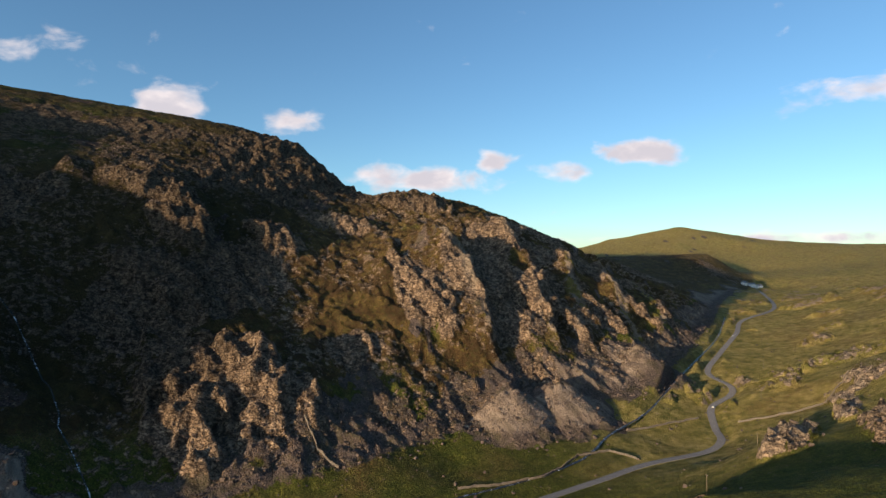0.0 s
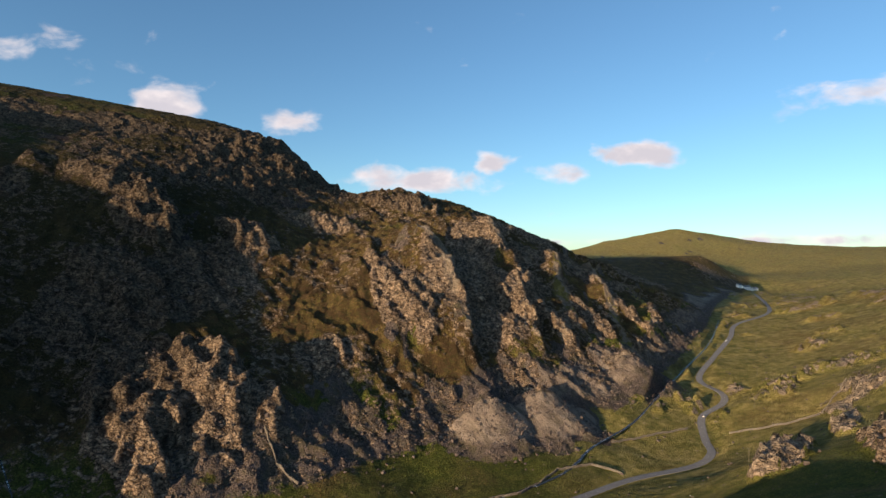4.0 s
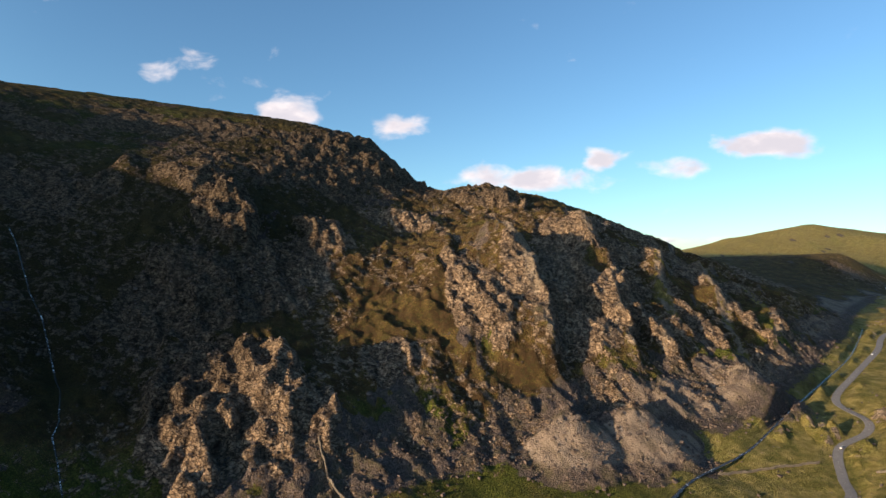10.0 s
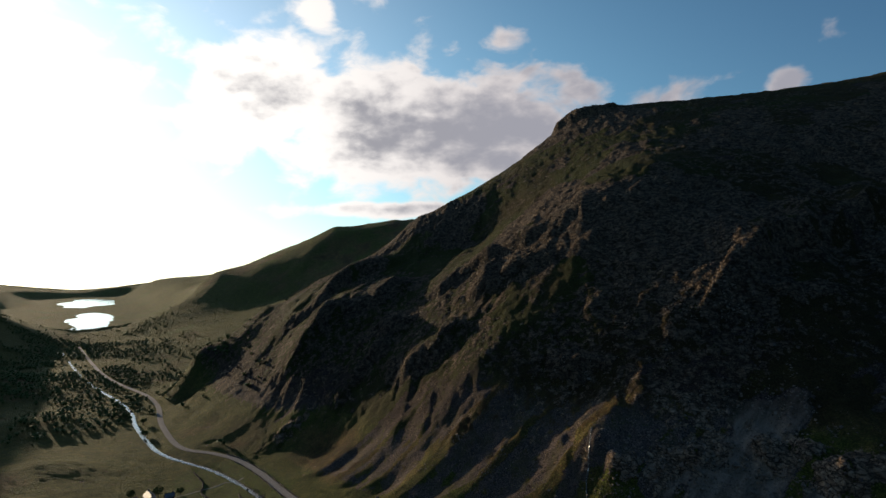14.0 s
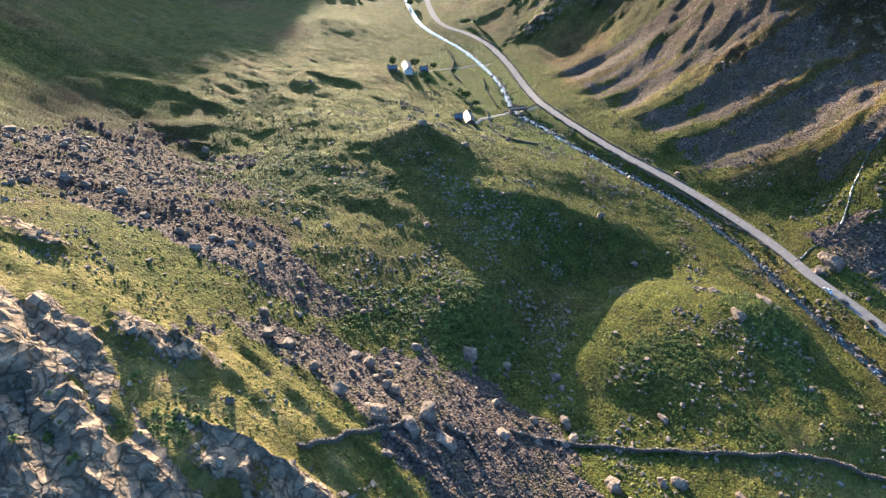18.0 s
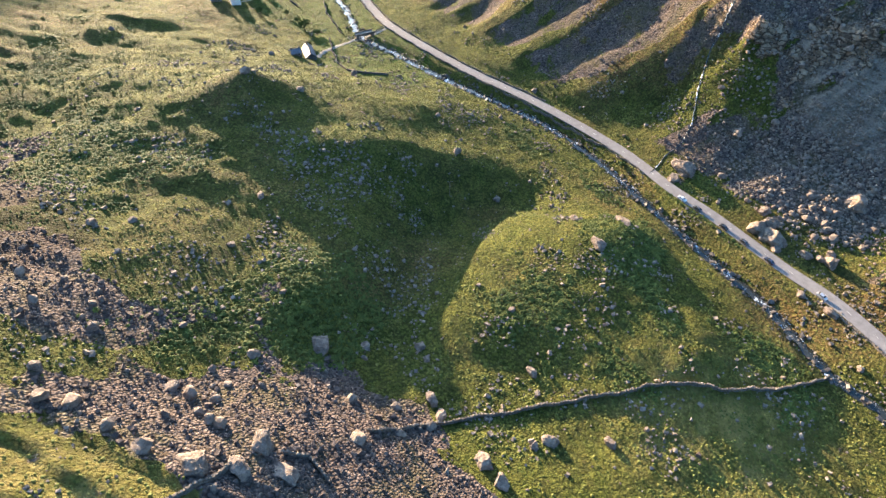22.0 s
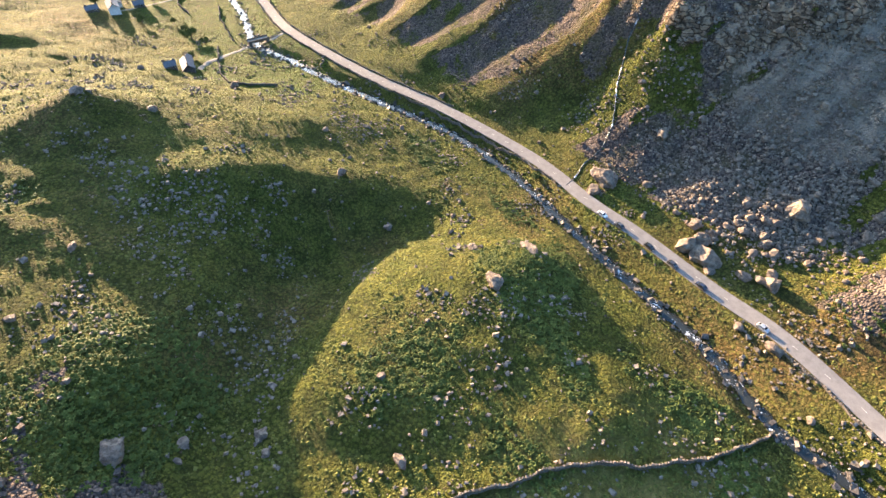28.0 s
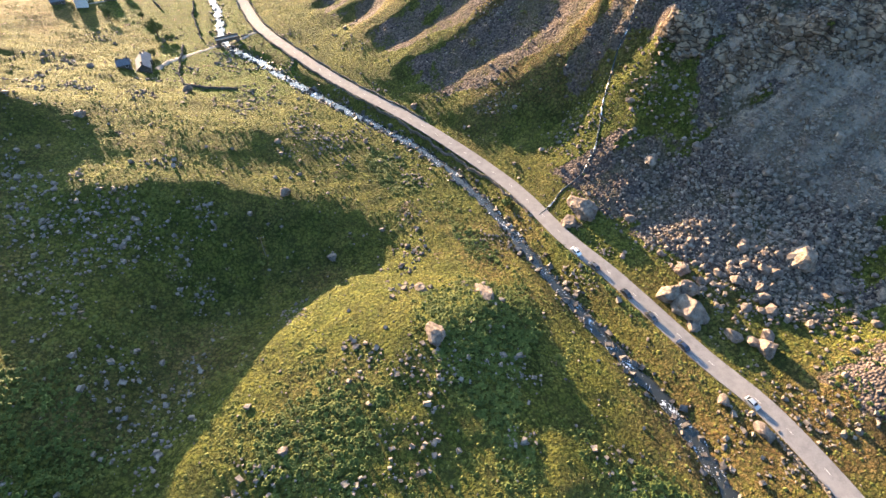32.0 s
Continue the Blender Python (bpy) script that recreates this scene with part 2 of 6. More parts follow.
FAR = [(-4600, -3000, -210), (-1300, -760, -216), (-1650, -1000, -226), (-1800, -1100, -229), (-1950, -1080, -227), (-2000, -1330, -230), (-2150, -1310, -234), (-2450, -1400, -238), (-2350, -1650, -236), (-2300, -1450, -237), (-3000, -1900, -245), (-3300, -2090, -247), (-4330, -2760, -212), (-3500, -2900, -130), (-4300, -2100, -118), (-3600, -2250, -242), (-2600, -1600, -240), (-3000, -2300, -200), (-1500, 150, 10), (-1500, -200, -110), (-1900, -500, -120), (-2470, -15, 185), (-2420, -400, 150), (-2260, -900, -55), (-3000, 200, 220), (-1700, 600, 200), (-3300, -1500, -110), (-2900, -2500, -40),
       (-160, 1160, 66), (-60, 1160, 50), (50, 1160, 30), (160, 1220, 0), (-260, 1200, 180), (-1800, 1200, 330), (-1000, 2200, 250), (0, 2000, 20), (400, 2600, -60), (1700, 4050, 236), (1250, 4200, 150), (2100, 3900, 138), (2500, 3700, 80), (900, 4300, 30), (300, 4500, 10), (3000, 3600, 90), (1500, 2600, -60), (1900, 2200, 10), (2300, 2800, 60), (1200, 1500, -30),
       (1900, 1500, 60), (3200, 2000, 120), (1200, -800, 250), (3000, -1000, 250), (0, -2500, 200), (-2500, -4000, 50), (3300, 4500, 100), (-1500, 4500, 200), (-4500, 1500, 200), (-4500, 4500, 150), (3400, -4500, 200), (-4600, -4600, -60)]


def along(line, step):
    """Points every step metres along a line."""
    out = []
    for a, b in zip(line, line[1:]):
        a, b = np.array(a, float), np.array(b, float)
        n = max(1, int(np.hypot(*(b - a)[:2]) / step))
        out += [a + (b - a) * k / n for k in range(n)]
    return out + [np.array(line[-1], float)]


CTRL = np.array(along(ROAD, 45) + along(STREAM, 40) + along(NE_FOOT, 60) + NE_SLOPE + along(NE_CREST, 90) + SW_FLOOR + SW_WALL + along(SW_CREST[:13], 150) + SW_CREST[13:] + FAR, dtype=float)
_dist = np.hypot(CTRL[:, None, 0] - CTRL[None, :, 0], CTRL[:, None, 1] - CTRL[None, :, 1])
_n = len(CTRL)
_sys = np.zeros((_n + 3, _n + 3))
_sys[:_n, :_n] = _dist - np.eye(_n) * 1.0
_sys[:_n, _n:] = np.c_[np.ones(_n), CTRL[:, :2] / 1000]
_sys[_n:, :_n] = _sys[:_n, _n:].T
WEIGHTS = np.linalg.solve(_sys, np.r_[CTRL[:, 2], 0, 0, 0])


def base_height(x, y):
    x, y = np.asarray(x, np.float32).ravel(), np.asarray(y, np.float32).ravel()
    out = np.empty(len(x), np.float32)
    cx, cy, w = CTRL[:, 0].astype(np.float32), CTRL[:, 1].astype(np.float32), WEIGHTS[:_n].astype(np.float32)
    for i in range(0, len(x), 20000):
        xs, ys = x[i:i + 20000], y[i:i + 20000]
        out[i:i + 20000] = np.sqrt((xs[:, None] - cx) ** 2 + (ys[:, None] - cy) ** 2) @ w + np.float32(WEIGHTS[_n]) + xs * np.float32(WEIGHTS[_n + 1] / 1000) + ys * np.float32(WEIGHTS[_n + 2] / 1000)
    return out


def lattice(ix, iy, seed):
    h = (ix.astype(np.int64) * 374761393 + iy.astype(np.int64) * 668265263 + seed * 982451653) & 0x7FFFFFFF
    h = ((h ^ (h >> 13)) * 1274126177) & 0x7FFFFFFF
    return ((h ^ (h >> 16)) & 0xFFFF) / 65535.0


def value_noise(x, y, seed=0):
    ix, iy = np.floor(x), np.floor(y)
    fx, fy = x - ix, y - iy
    fx, fy = fx * fx * fx * (fx * (fx * 6 - 15) + 10), fy * fy * fy * (fy * (fy * 6 - 15) + 10)
    a, b = lattice(ix, iy, seed), lattice(ix + 1, iy, seed)
    c, d = lattice(ix, iy + 1, seed), lattice(ix + 1, iy + 1, seed)
    return (a + (b - a) * fx) * (1 - fy) + (c + (d - c) * fx) * fy


def fbm(x, y, size, octaves=4, seed=0, gain=0.5):
    """Noise from -1 to 1 whose largest lumps are size metres."""
    out, amp, tot = 0.0, 1.0, 0.0
    for o in range(octaves):
        c, s = math.cos(o * 1.3 + seed), math.sin(o * 1.3 + seed)
        out = out + amp * (value_noise((x * c - y * s) / size + 17.3 * o, (x * s + y * c) / size - 9.1 * o, seed + o) * 2 - 1)
        tot, amp, size = tot + amp, amp * gain, size * 0.5
    return out / tot


def ridged(x, y, size, octaves=4, seed=0, gain=0.5):
    """Sharp-crested noise from 0 to 1."""
    out, amp, tot = 0.0, 1.0, 0.0
    for o in range(octaves):
        c, s = math.cos(o * 1.1 + seed), math.sin(o * 1.1 + seed)
        v = 1 - np.abs(value_noise((x * c - y * s) / size + 5.7 * o, (x * s + y * c) / size + 3.1 * o, seed + o) * 2 - 1)
        out, tot, amp, size = out + amp * v * v, tot + amp, amp * gain, size * 0.5
    return out / tot


def line_distance(gx, gy, line, reach):
    """On the grid of gx and gy: distance to a line in plan (up to reach), the line's height there, and the signed side."""
    best, z = np.full((len(gy), len(gx)), 1e6, np.float32), np.zeros((len(gy), len(gx)), np.float32)
    run_at, side, run = np.zeros_like(best), np.ones_like(best), 0.0
    for a, b in zip(line, line[1:]):
        i0, i1 = np.searchsorted(gx, (min(a[0], b[0]) - reach, max(a[0], b[0]) + reach))
        j0, j1 = np.searchsorted(gy, (min(a[1], b[1]) - reach, max(a[1], b[1]) + reach))
        dx, dy = b[0] - a[0], b[1] - a[1]
        ln = math.hypot(dx, dy)
        if i1 > i0 and j1 > j0:
            x, y = gx[None, i0:i1].astype(np.float32), gy[j0:j1, None].astype(np.float32)
            t = np.clip(((x - a[0]) * dx + (y - a[1]) * dy) / ln ** 2, 0, 1)
            d = np.hypot(x - a[0] - t * dx, y - a[1] - t * dy)
            m = d < best[j0:j1, i0:i1] - 1e-4
            best[j0:j1, i0:i1][m], z[j0:j1, i0:i1][m] = d[m], (a[2] + t * (b[2] - a[2]))[m]
            run_at[j0:j1, i0:i1][m], side[j0:j1, i0:i1][m] = (run + t * ln)[m], np.sign(dx * (y - a[1]) - dy * (x - a[0]))[m]
        run += ln
    return best, z, run_at, side


def smooth(v, lo, hi):
    t = np.clip((v - lo) / (hi - lo), 0, 1)
    return t * t * (3 - 2 * t)


def bump(x, y, cx, cy, rx, ry, turn=0.0):
    c, s = math.cos(radians(turn)), math.sin(radians(turn))
    u, v = ((x - cx) * c + (y - cy) * s) / rx, (-(x - cx) * s + (y - cy) * c) / ry
    return np.exp(-(u * u + v * v))


def fine_line(line, n=6):
    """The line with its corners rounded (Catmull-Rom)."""
    p = [np.array(q, float) for q in line]
    p = [2 * p[0] - p[1]] + p + [2 * p[-1] - p[-2]]
    out = []
    for i in range(1, len(p) - 2):
        for k in range(n):
            t = k / n
            out.append(tuple(0.5 * (2 * p[i] + (p[i + 1] - p[i - 1]) * t + (2 * p[i - 1] - 5 * p[i] + 4 * p[i + 1] - p[i + 2]) * t * t + (3 * p[i] - p[i - 1] - 3 * p[i + 1] + p[i + 2]) * t ** 3)))
    return out + [tuple(p[-2])]


ROAD_LINE, STREAM_LINE = fine_line(ROAD, 4), fine_line(STREAM, 4)


def facets(x, y, size, seed, tilt, lift, squash=1.0, turn=0.0):
    """Broken, blocky rock: every cell is a tilted plane of its own. Also gives the distance to the cell's edge."""
    c, s = math.cos(radians(turn)), math.sin(radians(turn))
    u, v = (x * c + y * s) / size, (-x * s + y * c) / (size * squash)
    iu, iv = np.floor(u), np.floor(v)
    best, second, out = np.full(u.shape, 9.0, np.float32), np.full(u.shape, 9.0, np.float32), np.zeros(u.shape, np.float32)
    for du in (-1, 0, 1):
        for dv in (-1, 0, 1):
            cu, cv = iu + du, iv + dv
            pu, pv = u - cu - lattice(cu, cv, seed), v - cv - lattice(cu, cv, seed + 1)
            d = pu * pu + pv * pv
            m = d < best
            second = np.where(m, best, np.minimum(second, d))
            best = np.where(m, d, best)
            h = (lattice(cu, cv, seed + 2) * 2 - 1) * lift + pu * size * tilt * (lattice(cu, cv, seed + 3) * 2 - 1) + pv * size * squash * tilt * (lattice(cu, cv, seed + 4) * 2 - 1)
            out = np.where(m, h, out)
    return out, np.sqrt(second) - np.sqrt(best)


# outcrops: x, y, half length, half width, turn of the long axis, rise of the top over the slope, tilt of the top
OUTCROPS = [(-200, 436, 44, 26, 150, 13, 0.25), (-160, 470, 40, 20, 150, 12, 0.25), (-120, 462, 28, 18, 140, 9, 0.3), (-190, 410, 30, 14, 150, 8, 0.3), (-292, 560, 60, 24, 160, 14, 0.1), (-300, 628, 44, 24, 170, 18, 0.1), (-352, 668, 66, 26, 165, 14, 0.12),
            (-455, 425, 80, 26, 45, 18, 0.2), (-415, 340, 60, 24, 60, 16, 0.2), (-470, 470, 60, 24, 150, 12, 0.15), (-215, 690, 50, 26, 150, 14, 0.15), (-150, 800, 60, 28, 160, 14, 0.1), (-60, 900, 70, 30, 170, 14, 0.1),
            (-250, 980, 60, 40, 150, 10, 0.2), (-330, 1000, 70, 40, 150, 14, 0.2), (-425, 205, 40, 22, 60, 10, 0.2), (-480, 270, 50, 22, 60, 12, 0.2), (-560, 180, 60, 24, 70, 12, 0.2), (-620, 60, 60, 22, 75, 12, 0.2),
            (-1060, 370, 70, 60, 60, 16, 0.1), (-20, 640, 26, 70, 25, 9, 0.5), (40, 700, 22, 80, 25, 12, 0.5), (95, 700, 18, 80, 25, 14, 0.55), (140, 690, 16, 70, 28, 11, 0.55), (190, 740, 18, 70, 28, 12, 0.5), (250, 800, 16, 70, 30, 9, 0.5),
            (-322, 240, 18, 9, 60, 9, 0.3), (-300, 292, 22, 10, 60, 9, 0.3), (-328, 206, 12, 9, 60, 10, 0.3), (-272, 316, 24, 11, 60, 10, 0.35), (-255, 300, 12, 6, 60, 4, 0.4), (-20, -10, 26, 9, 110, 3, 0.6), (-34, 36, 22, 7, 110, 3, 0.6), (-28, 58, 16, 6, 110, 3, 0.6), (5, 30, 30, 9, 110, 4, 0.6), (-50, -40, 24, 8, 110, 3, 0.6), (-45, 5, 20, 6, 110, 3, 0.6), (225, 372, 42, 18, 55, 8, 0.25), (262, 330, 50, 24, 50, 8, 0.3), (300, 420, 40, 14, 55, 6, 0.2)]
# ribs: rise, run-up, and the crest from top to foot; the far side drops steeply
RIBS = [(27, 44, [(-39, 790), (11, 701), (40, 620), (46, 560)]), (23, 34, [(59, 900), (99, 800), (122, 705), (118, 640), (122, 590)]), (18, 28, [(190, 930), (176, 790), (172, 690), (160, 622)]),
        (15, 28, [(252, 960), (240, 799), (241, 712), (218, 610)]), (12, 26, [(313, 978), (307, 834), (283, 712)]), (10, 40, [(-95, 782), (-55, 671), (-24, 590), (-8, 530)]),
        (30, 40, [(-500, 545), (-475, 510), (-462, 422), (-426, 345), (-394, 296), (-383, 247)]), (18, 34, [(-444, 605), (-420, 660), (-378, 688), (-320, 700)]), 
        (13, 30, [(-606, 152), (-641, 99), (-632, 70)]), (12, 24, [(-599, 45), (-588, 0), (-560, -30)]), (9, 18, [(-575, -44), (-562, -72), (-552, -86)]),
        (13, 24, [(-524, 126), (-528, 74), (-560, 20)]), (14, 30, [(-580, 226), (-601, 164), (-636, 113)]), (18, 36, [(-700, 60), (-690, -40), (-660, -110)]), (16, 32, [(-800, 40), (-790, -60), (-740, -150)])]
# grassy spurs over the road: place across the slope, rise, width of the west and the east side
SPURS = [(-470, 3.5, 15, 16), (-436, 4.5, 16, 16), (-404, 3, 12, 14), (-366, 5.5, 17, 18), (-327, 5.5, 17, 19), (-279, 7.5, 26, 14), (-250, 2.0, 9, 5), (-262, 1.5, 5, 4)]
# talus cones: apex x, y, z, slope, spread
CONES = [(58, 528, -110, 0.66, 62), (108, 548, -112, 0.64, 64), (215, 640, -92, 0.7, 60), (165, 600, -112, 0.7, 45), (-95, 470, -118, 0.66, 70)]


FALL_B = [(-440, 522, 0), (-422, 512, 0), (-366, 473, 0), (-343, 462, 0), (-321, 447, 0), (-289, 424, 0), (-263, 396, 0), (-255, 383, 0), (-232, 365, 0), (-213, 349, 0), (-190, 322, 0)]      # the high waterfall
LAKES = [(-2420, -1446, 390, 78), (-3571, -2189, 400, 130)]      # x, y, half length down the valley, half width


def land(gx, gy):
    """Height of the ground on the grid, the shares of bare rock, scree and lush grass, and how dark (+) or pale (-) it
    is painted.
    """
    x, y = (a.astype(np.float32) for a in np.meshgrid(gx, gy))
    z = base_height(x, y).reshape(x.shape)
    gr_y, gr_x = np.gradient(z, gy, gx)
    steep = np.hypot(gr_x, gr_y)
    d_foot, _, s, side = line_distance(gx, gy, NE_FOOT, 2500)
    up = np.where(d_foot > 1e5, -500, d_foot * side)
    far = smooth(np.hypot(x + 150, y - 350), 1250, 2200)
    d_road, z_road, _, _ = line_distance(gx, gy, ROAD_LINE, 60)
    d_str, z_str, _, _ = line_distance(gx, gy, STREAM_LINE, 60)
    # knolls and hollows of the valley floor
    z = z + 2.2 * bump(x, y, -186, 136, 36, 30, 60) - 5.0 * bump(x, y, -215, 70, 40, 24, 35) + 7.0 * bump(x, y, -258, -34, 24, 20) + 5 * bump(x, y, -270, 20, 60, 22, 40)
    z = z + 5.0 * bump(x, y, -150, 42, 20, 13, 20) + 2.5 * bump(x, y, -130, 62, 12, 9, 20) + 6.0 * bump(x, y, -223, 150, 15, 11, 35) + 2.0 * bump(x, y, -140, 170, 55, 50)
    d, _, _, _ = line_distance(gx, gy, [(-240, 104, 0.0), (-222, 82, 0.0), (-200, 66, 0.0), (-172, 70, 0.0), (-146, 70, 0.0), (-128, 64, 0.0)], 60)
    z = z - 6.5 * np.exp(-(d / 17) ** 2)
    d, _, at, sd = line_distance(gx, gy, [(-240, 111, 0.0), (-222, 102, 0.0), (-208, 99, 0.0), (-194, 95, 0.0), (-181, 91, 0.0), (-160, 90, 0.0), (-140, 91, 0.0), (-128, 93, 0.0)], 90)
    ends = smooth(at, -1, 14) * (1 - smooth(at, 85, 108)) * (d < 1e5)
    z = z + ends * 2.8 * np.where(sd > 0, np.exp(-(d / 55) ** 2), np.exp(-(d / 6.5) ** 2))
    d, _, at, sd = line_distance(gx, gy, [(-228, -8, 0.0), (-232, 10, 0.0), (-238, 27, 0.0), (-247, 46, 0.0), (-261, 75, 0.0), (-276, 96, 0.0)], 60)
    z = z + smooth(at, -1, 20) * (1 - smooth(at, 80, 112)) * (d < 1e5) * 4.5 * np.exp(-(d / 15) ** 2)
    d, _, at, sd = line_distance(gx, gy, [(-262, 352, 0.0), (-243, 318, 0.0), (-232, 296, 0.0), (-221, 274, 0.0), (-211, 250, 0.0), (-204, 236, 0.0)], 60)
    gravel_spur = smooth(at, 0, 40) * (1 - smooth(at, 100, 128)) * (d < 1e5)
    d = d + 3 * fbm(x, y, 14, 3, 22)
    z = z + gravel_spur * 6.5 * np.exp(-(d / 13) ** 2)
    gravel_spur = gravel_spur * (1 - smooth(d, 6, 13))
    wall_ne = smooth(up, 4, 45) * (1 - far)
    wall_sw = smooth(steep, 0.42, 0.7) * (1 - smooth(up, -30, 10)) * (1 - far) * smooth(x, -64, -46) * smooth(y, -160, -90)
    # ribs and gullies down the north-east wall
    warp = 34 * fbm(x, y, 150, 4, 5) + 6 * fbm(x, y, 30, 2, 6)
    q = s + warp + 0.42 * up
    depth = wall_ne * smooth(steep, 0.22, 0.55)
    rib = ridged(q, up * 0.22 + 300, 74, 2, 3, 0.5)
    big = smooth(y, 480, 620) * smooth(x, -60, 40)
    down = 1 - smooth(x, -400, -290)
    z = z + depth * (rib - 0.5) * (9 + 12 * big - 3 * down) * (1 - 0.8 * smooth(z, 60, 130))
    fine = ridged(q * 1.0 + 40, up * 0.3, 27, 3, 8, 0.5)
    z = z + depth * (fine - 0.45) * (5 - 2 * down)
    z = z + 22 * bump(x, y, -172, 462, 74, 46, 155) + 9 * bump(x, y, -112, 480, 30, 24, 150)
    # outcrops: blocks whose tops lie flatter than the slope
    rock = smooth(bump(x, y, -175, 450, 70, 44, 152) + 0.3 * fbm(x, y, 18, 3, 24), 0.3, 0.5)
    jag = np.clip(0.85 + 0.9 * fbm(x, y, 70, 3, 25), 0.45, 1.5)
    sway = 12 * fbm(x, y, 60, 3, 26) + 4 * fbm(x, y, 16, 2, 28)
    veins = np.zeros_like(z)
    for rise, run_up, crest in RIBS:
        d, _, at, sd = line_distance(gx, gy, [(a + 0.0, b + 0.0, 0.0) for a, b in crest], run_up * 2.2 + 16)
        whole = sum(math.hypot(b[0] - a[0], b[1] - a[1]) for a, b in zip(crest, crest[1:]))
        ends = smooth(at, -5, 0.3 * whole) * (1 - smooth(at, 0.8 * whole, whole + 5)) * (1 - smooth(d, run_up * 1.7, run_up * 2.2)) * (d < 1e5)
        d = np.where(d < 1e5, d * sd, 1e4) + sway
        z = z + ends * 0.95 * rise * jag * np.where(d > 0, np.exp(-(d / 8.0) ** 2), np.exp(-(d / run_up) ** 2))
        if crest[0][0] > -60:
            veins = np.maximum(veins, ends * np.exp(-((d + 3) / 6.0) ** 2))
        rock = np.maximum(rock, ends * np.where(d > 0, 1 - smooth(d, 12, 24), 1 - smooth(-d, 3, 14)) * smooth(fbm(x, y, 24, 3, 29), -0.5, 0.0))
    wob = 0.22 * fbm(x, y, 22, 4, 12) + 0.1 * fbm(x, y, 7, 2, 13)
    for cx, cy, ra, rb, turn, rise, tilt in OUTCROPS:
        reach = 1.5 * max(ra, rb)
        i0, i1 = np.searchsorted(gx, (cx - reach, cx + reach))
        j0, j1 = np.searchsorted(gy, (cy - reach, cy + reach))
        if i1 <= i0 or j1 <= j0:
            continue
        w = (slice(j0, j1), slice(i0, i1))
        c, sn = math.cos(radians(turn)), math.sin(radians(turn))
        u, v = ((x[w] - cx) * c + (y[w] - cy) * sn) / ra, (-(x[w] - cx) * sn + (y[w] - cy) * c) / rb
        rho = np.sqrt(u * u + v * v) + 1.4 * wob[w]
        ic, jc = (i0 + i1) // 2, (j0 + j1) // 2
        gxc, gyc = gr_x[jc, ic], gr_y[jc, ic]
        top = z[jc, ic] + rise * 0.5 + (1 - tilt) * 0.25 * (gxc * (x[w] - cx) + gyc * (y[w] - cy)) + tilt * (gxc * (x[w] - cx) + gyc * (y[w] - cy)) - 2.2 * rb * np.maximum(rho - 0.75, 0)
        lift = np.clip(top - z[w], 0, rise)
        z[w] += lift
        rock[w] = np.maximum(rock[w], smooth(lift, 0.5, 4))
    # broken rock
    crag = smooth(fbm(x, y, 100, 4, 21) + 0.8 * (steep - 0.60) + 0.28 * down, 0.06, 0.34) * np.maximum(depth, wall_sw)
    crag = crag * (1 - 0.5 * down * (1 - smooth(z, -70, 30))) * (1 - (1 - smooth(up, -60, -20)) * (1 - smooth(fbm(x, y, 16, 3, 23), -0.2, 0.2)))
    near_crag = smooth(bump(x, y, -15, 20, 50, 90, 20), 0.2, 0.4)
    crag = crag * (1 - near_crag)
    saw = x - 0.28 * y + 7 * fbm(x, y, 40, 3, 46) + 1.6 * fbm(x, y, 9, 2, 47)
    saw = saw / 9 - np.floor(saw / 9)
    z = z + near_crag * 2.4 * (np.where(saw < 0.8, saw / 0.8, (1 - saw) / 0.2) - 0.5) * (0.6 + 0.7 * fbm(x, y, 30, 2, 48))
    slab = smooth(x - 0.29 * y + 3 * fbm(x, y, 12, 3, 34), -53, -46) * smooth(fbm(x - 0.28 * y, 0.3 * (y + 0.28 * x), 11, 4, 27) + 0.3 * bump(x, y, -24, 46, 14, 17, 30) + 0.2 * (saw - 0.5), -0.06, 0.05)
    crag = np.maximum(crag, slab * near_crag)
    high = wall_ne * smooth(z, 60, 120) * smooth(x, -420, -300) * (1 - smooth(x, -120, 40))
    rock = np.clip(np.maximum(np.maximum(rock, (0.27 + 0.16 * smooth(y, 330, 420)) * depth * smooth(fbm(x, y, 45, 3, 49), -0.35, 0.1)), np.maximum(crag, 0.9 * high)), 0, 1)
    # scree
    scree = smooth(fbm(x, y, 70, 4, 81) + 1.0 * (1 - smooth(up, 20, 110)) - 0.45, -0.1, 0.25) * wall_ne
    for cx, cy, cz, slope, spread in CONES:
        d = np.hypot(x - cx, y - cy) * (1 + 0.12 * fbm(x, y, 20, 3, 14))
        top = cz - slope * d
        m = (top > z) & (d < spread * 1.6)
        z = np.where(m, np.minimum(top, z + 26), z)
        k = (1 - smooth(d, spread * 0.6, spread * 1.25)) * smooth(-gr_x * (x - cx) - gr_y * (y - cy), 0, 6)
        scree, rock = np.maximum(scree, k * (1.7 if cx in (58, 108) else 1.0)), rock * (1 - k * m)
    scree = np.maximum(scree, wall_ne * smooth(np.maximum.reduce([bump(x, y, -24, 600, 9, 40, -8), 1.1 * bump(x, y, -6, 772, 26, 10, 10), bump(x, y, 196, 700, 12, 44, 8), bump(x, y, -58, 480, 26, 66, 15), bump(x, y, 40, 640, 7, 40, 12)]) + 0.5 * fbm(x, y, 16, 3, 85), 0.45, 0.65))
    slope_s = 1.2 * bump(x, y, -276, 238, 66, 44, 55) + 0.9 * bump(x, y, -330, 255, 50, 40, 55) - 0.9 * bump(x, y, -198, 268, 18, 26) - 0.6 * bump(x, y, -238, 268, 7, 20, 25) - 0.5 * bump(x, y, -322, 160, 26, 16, 60)
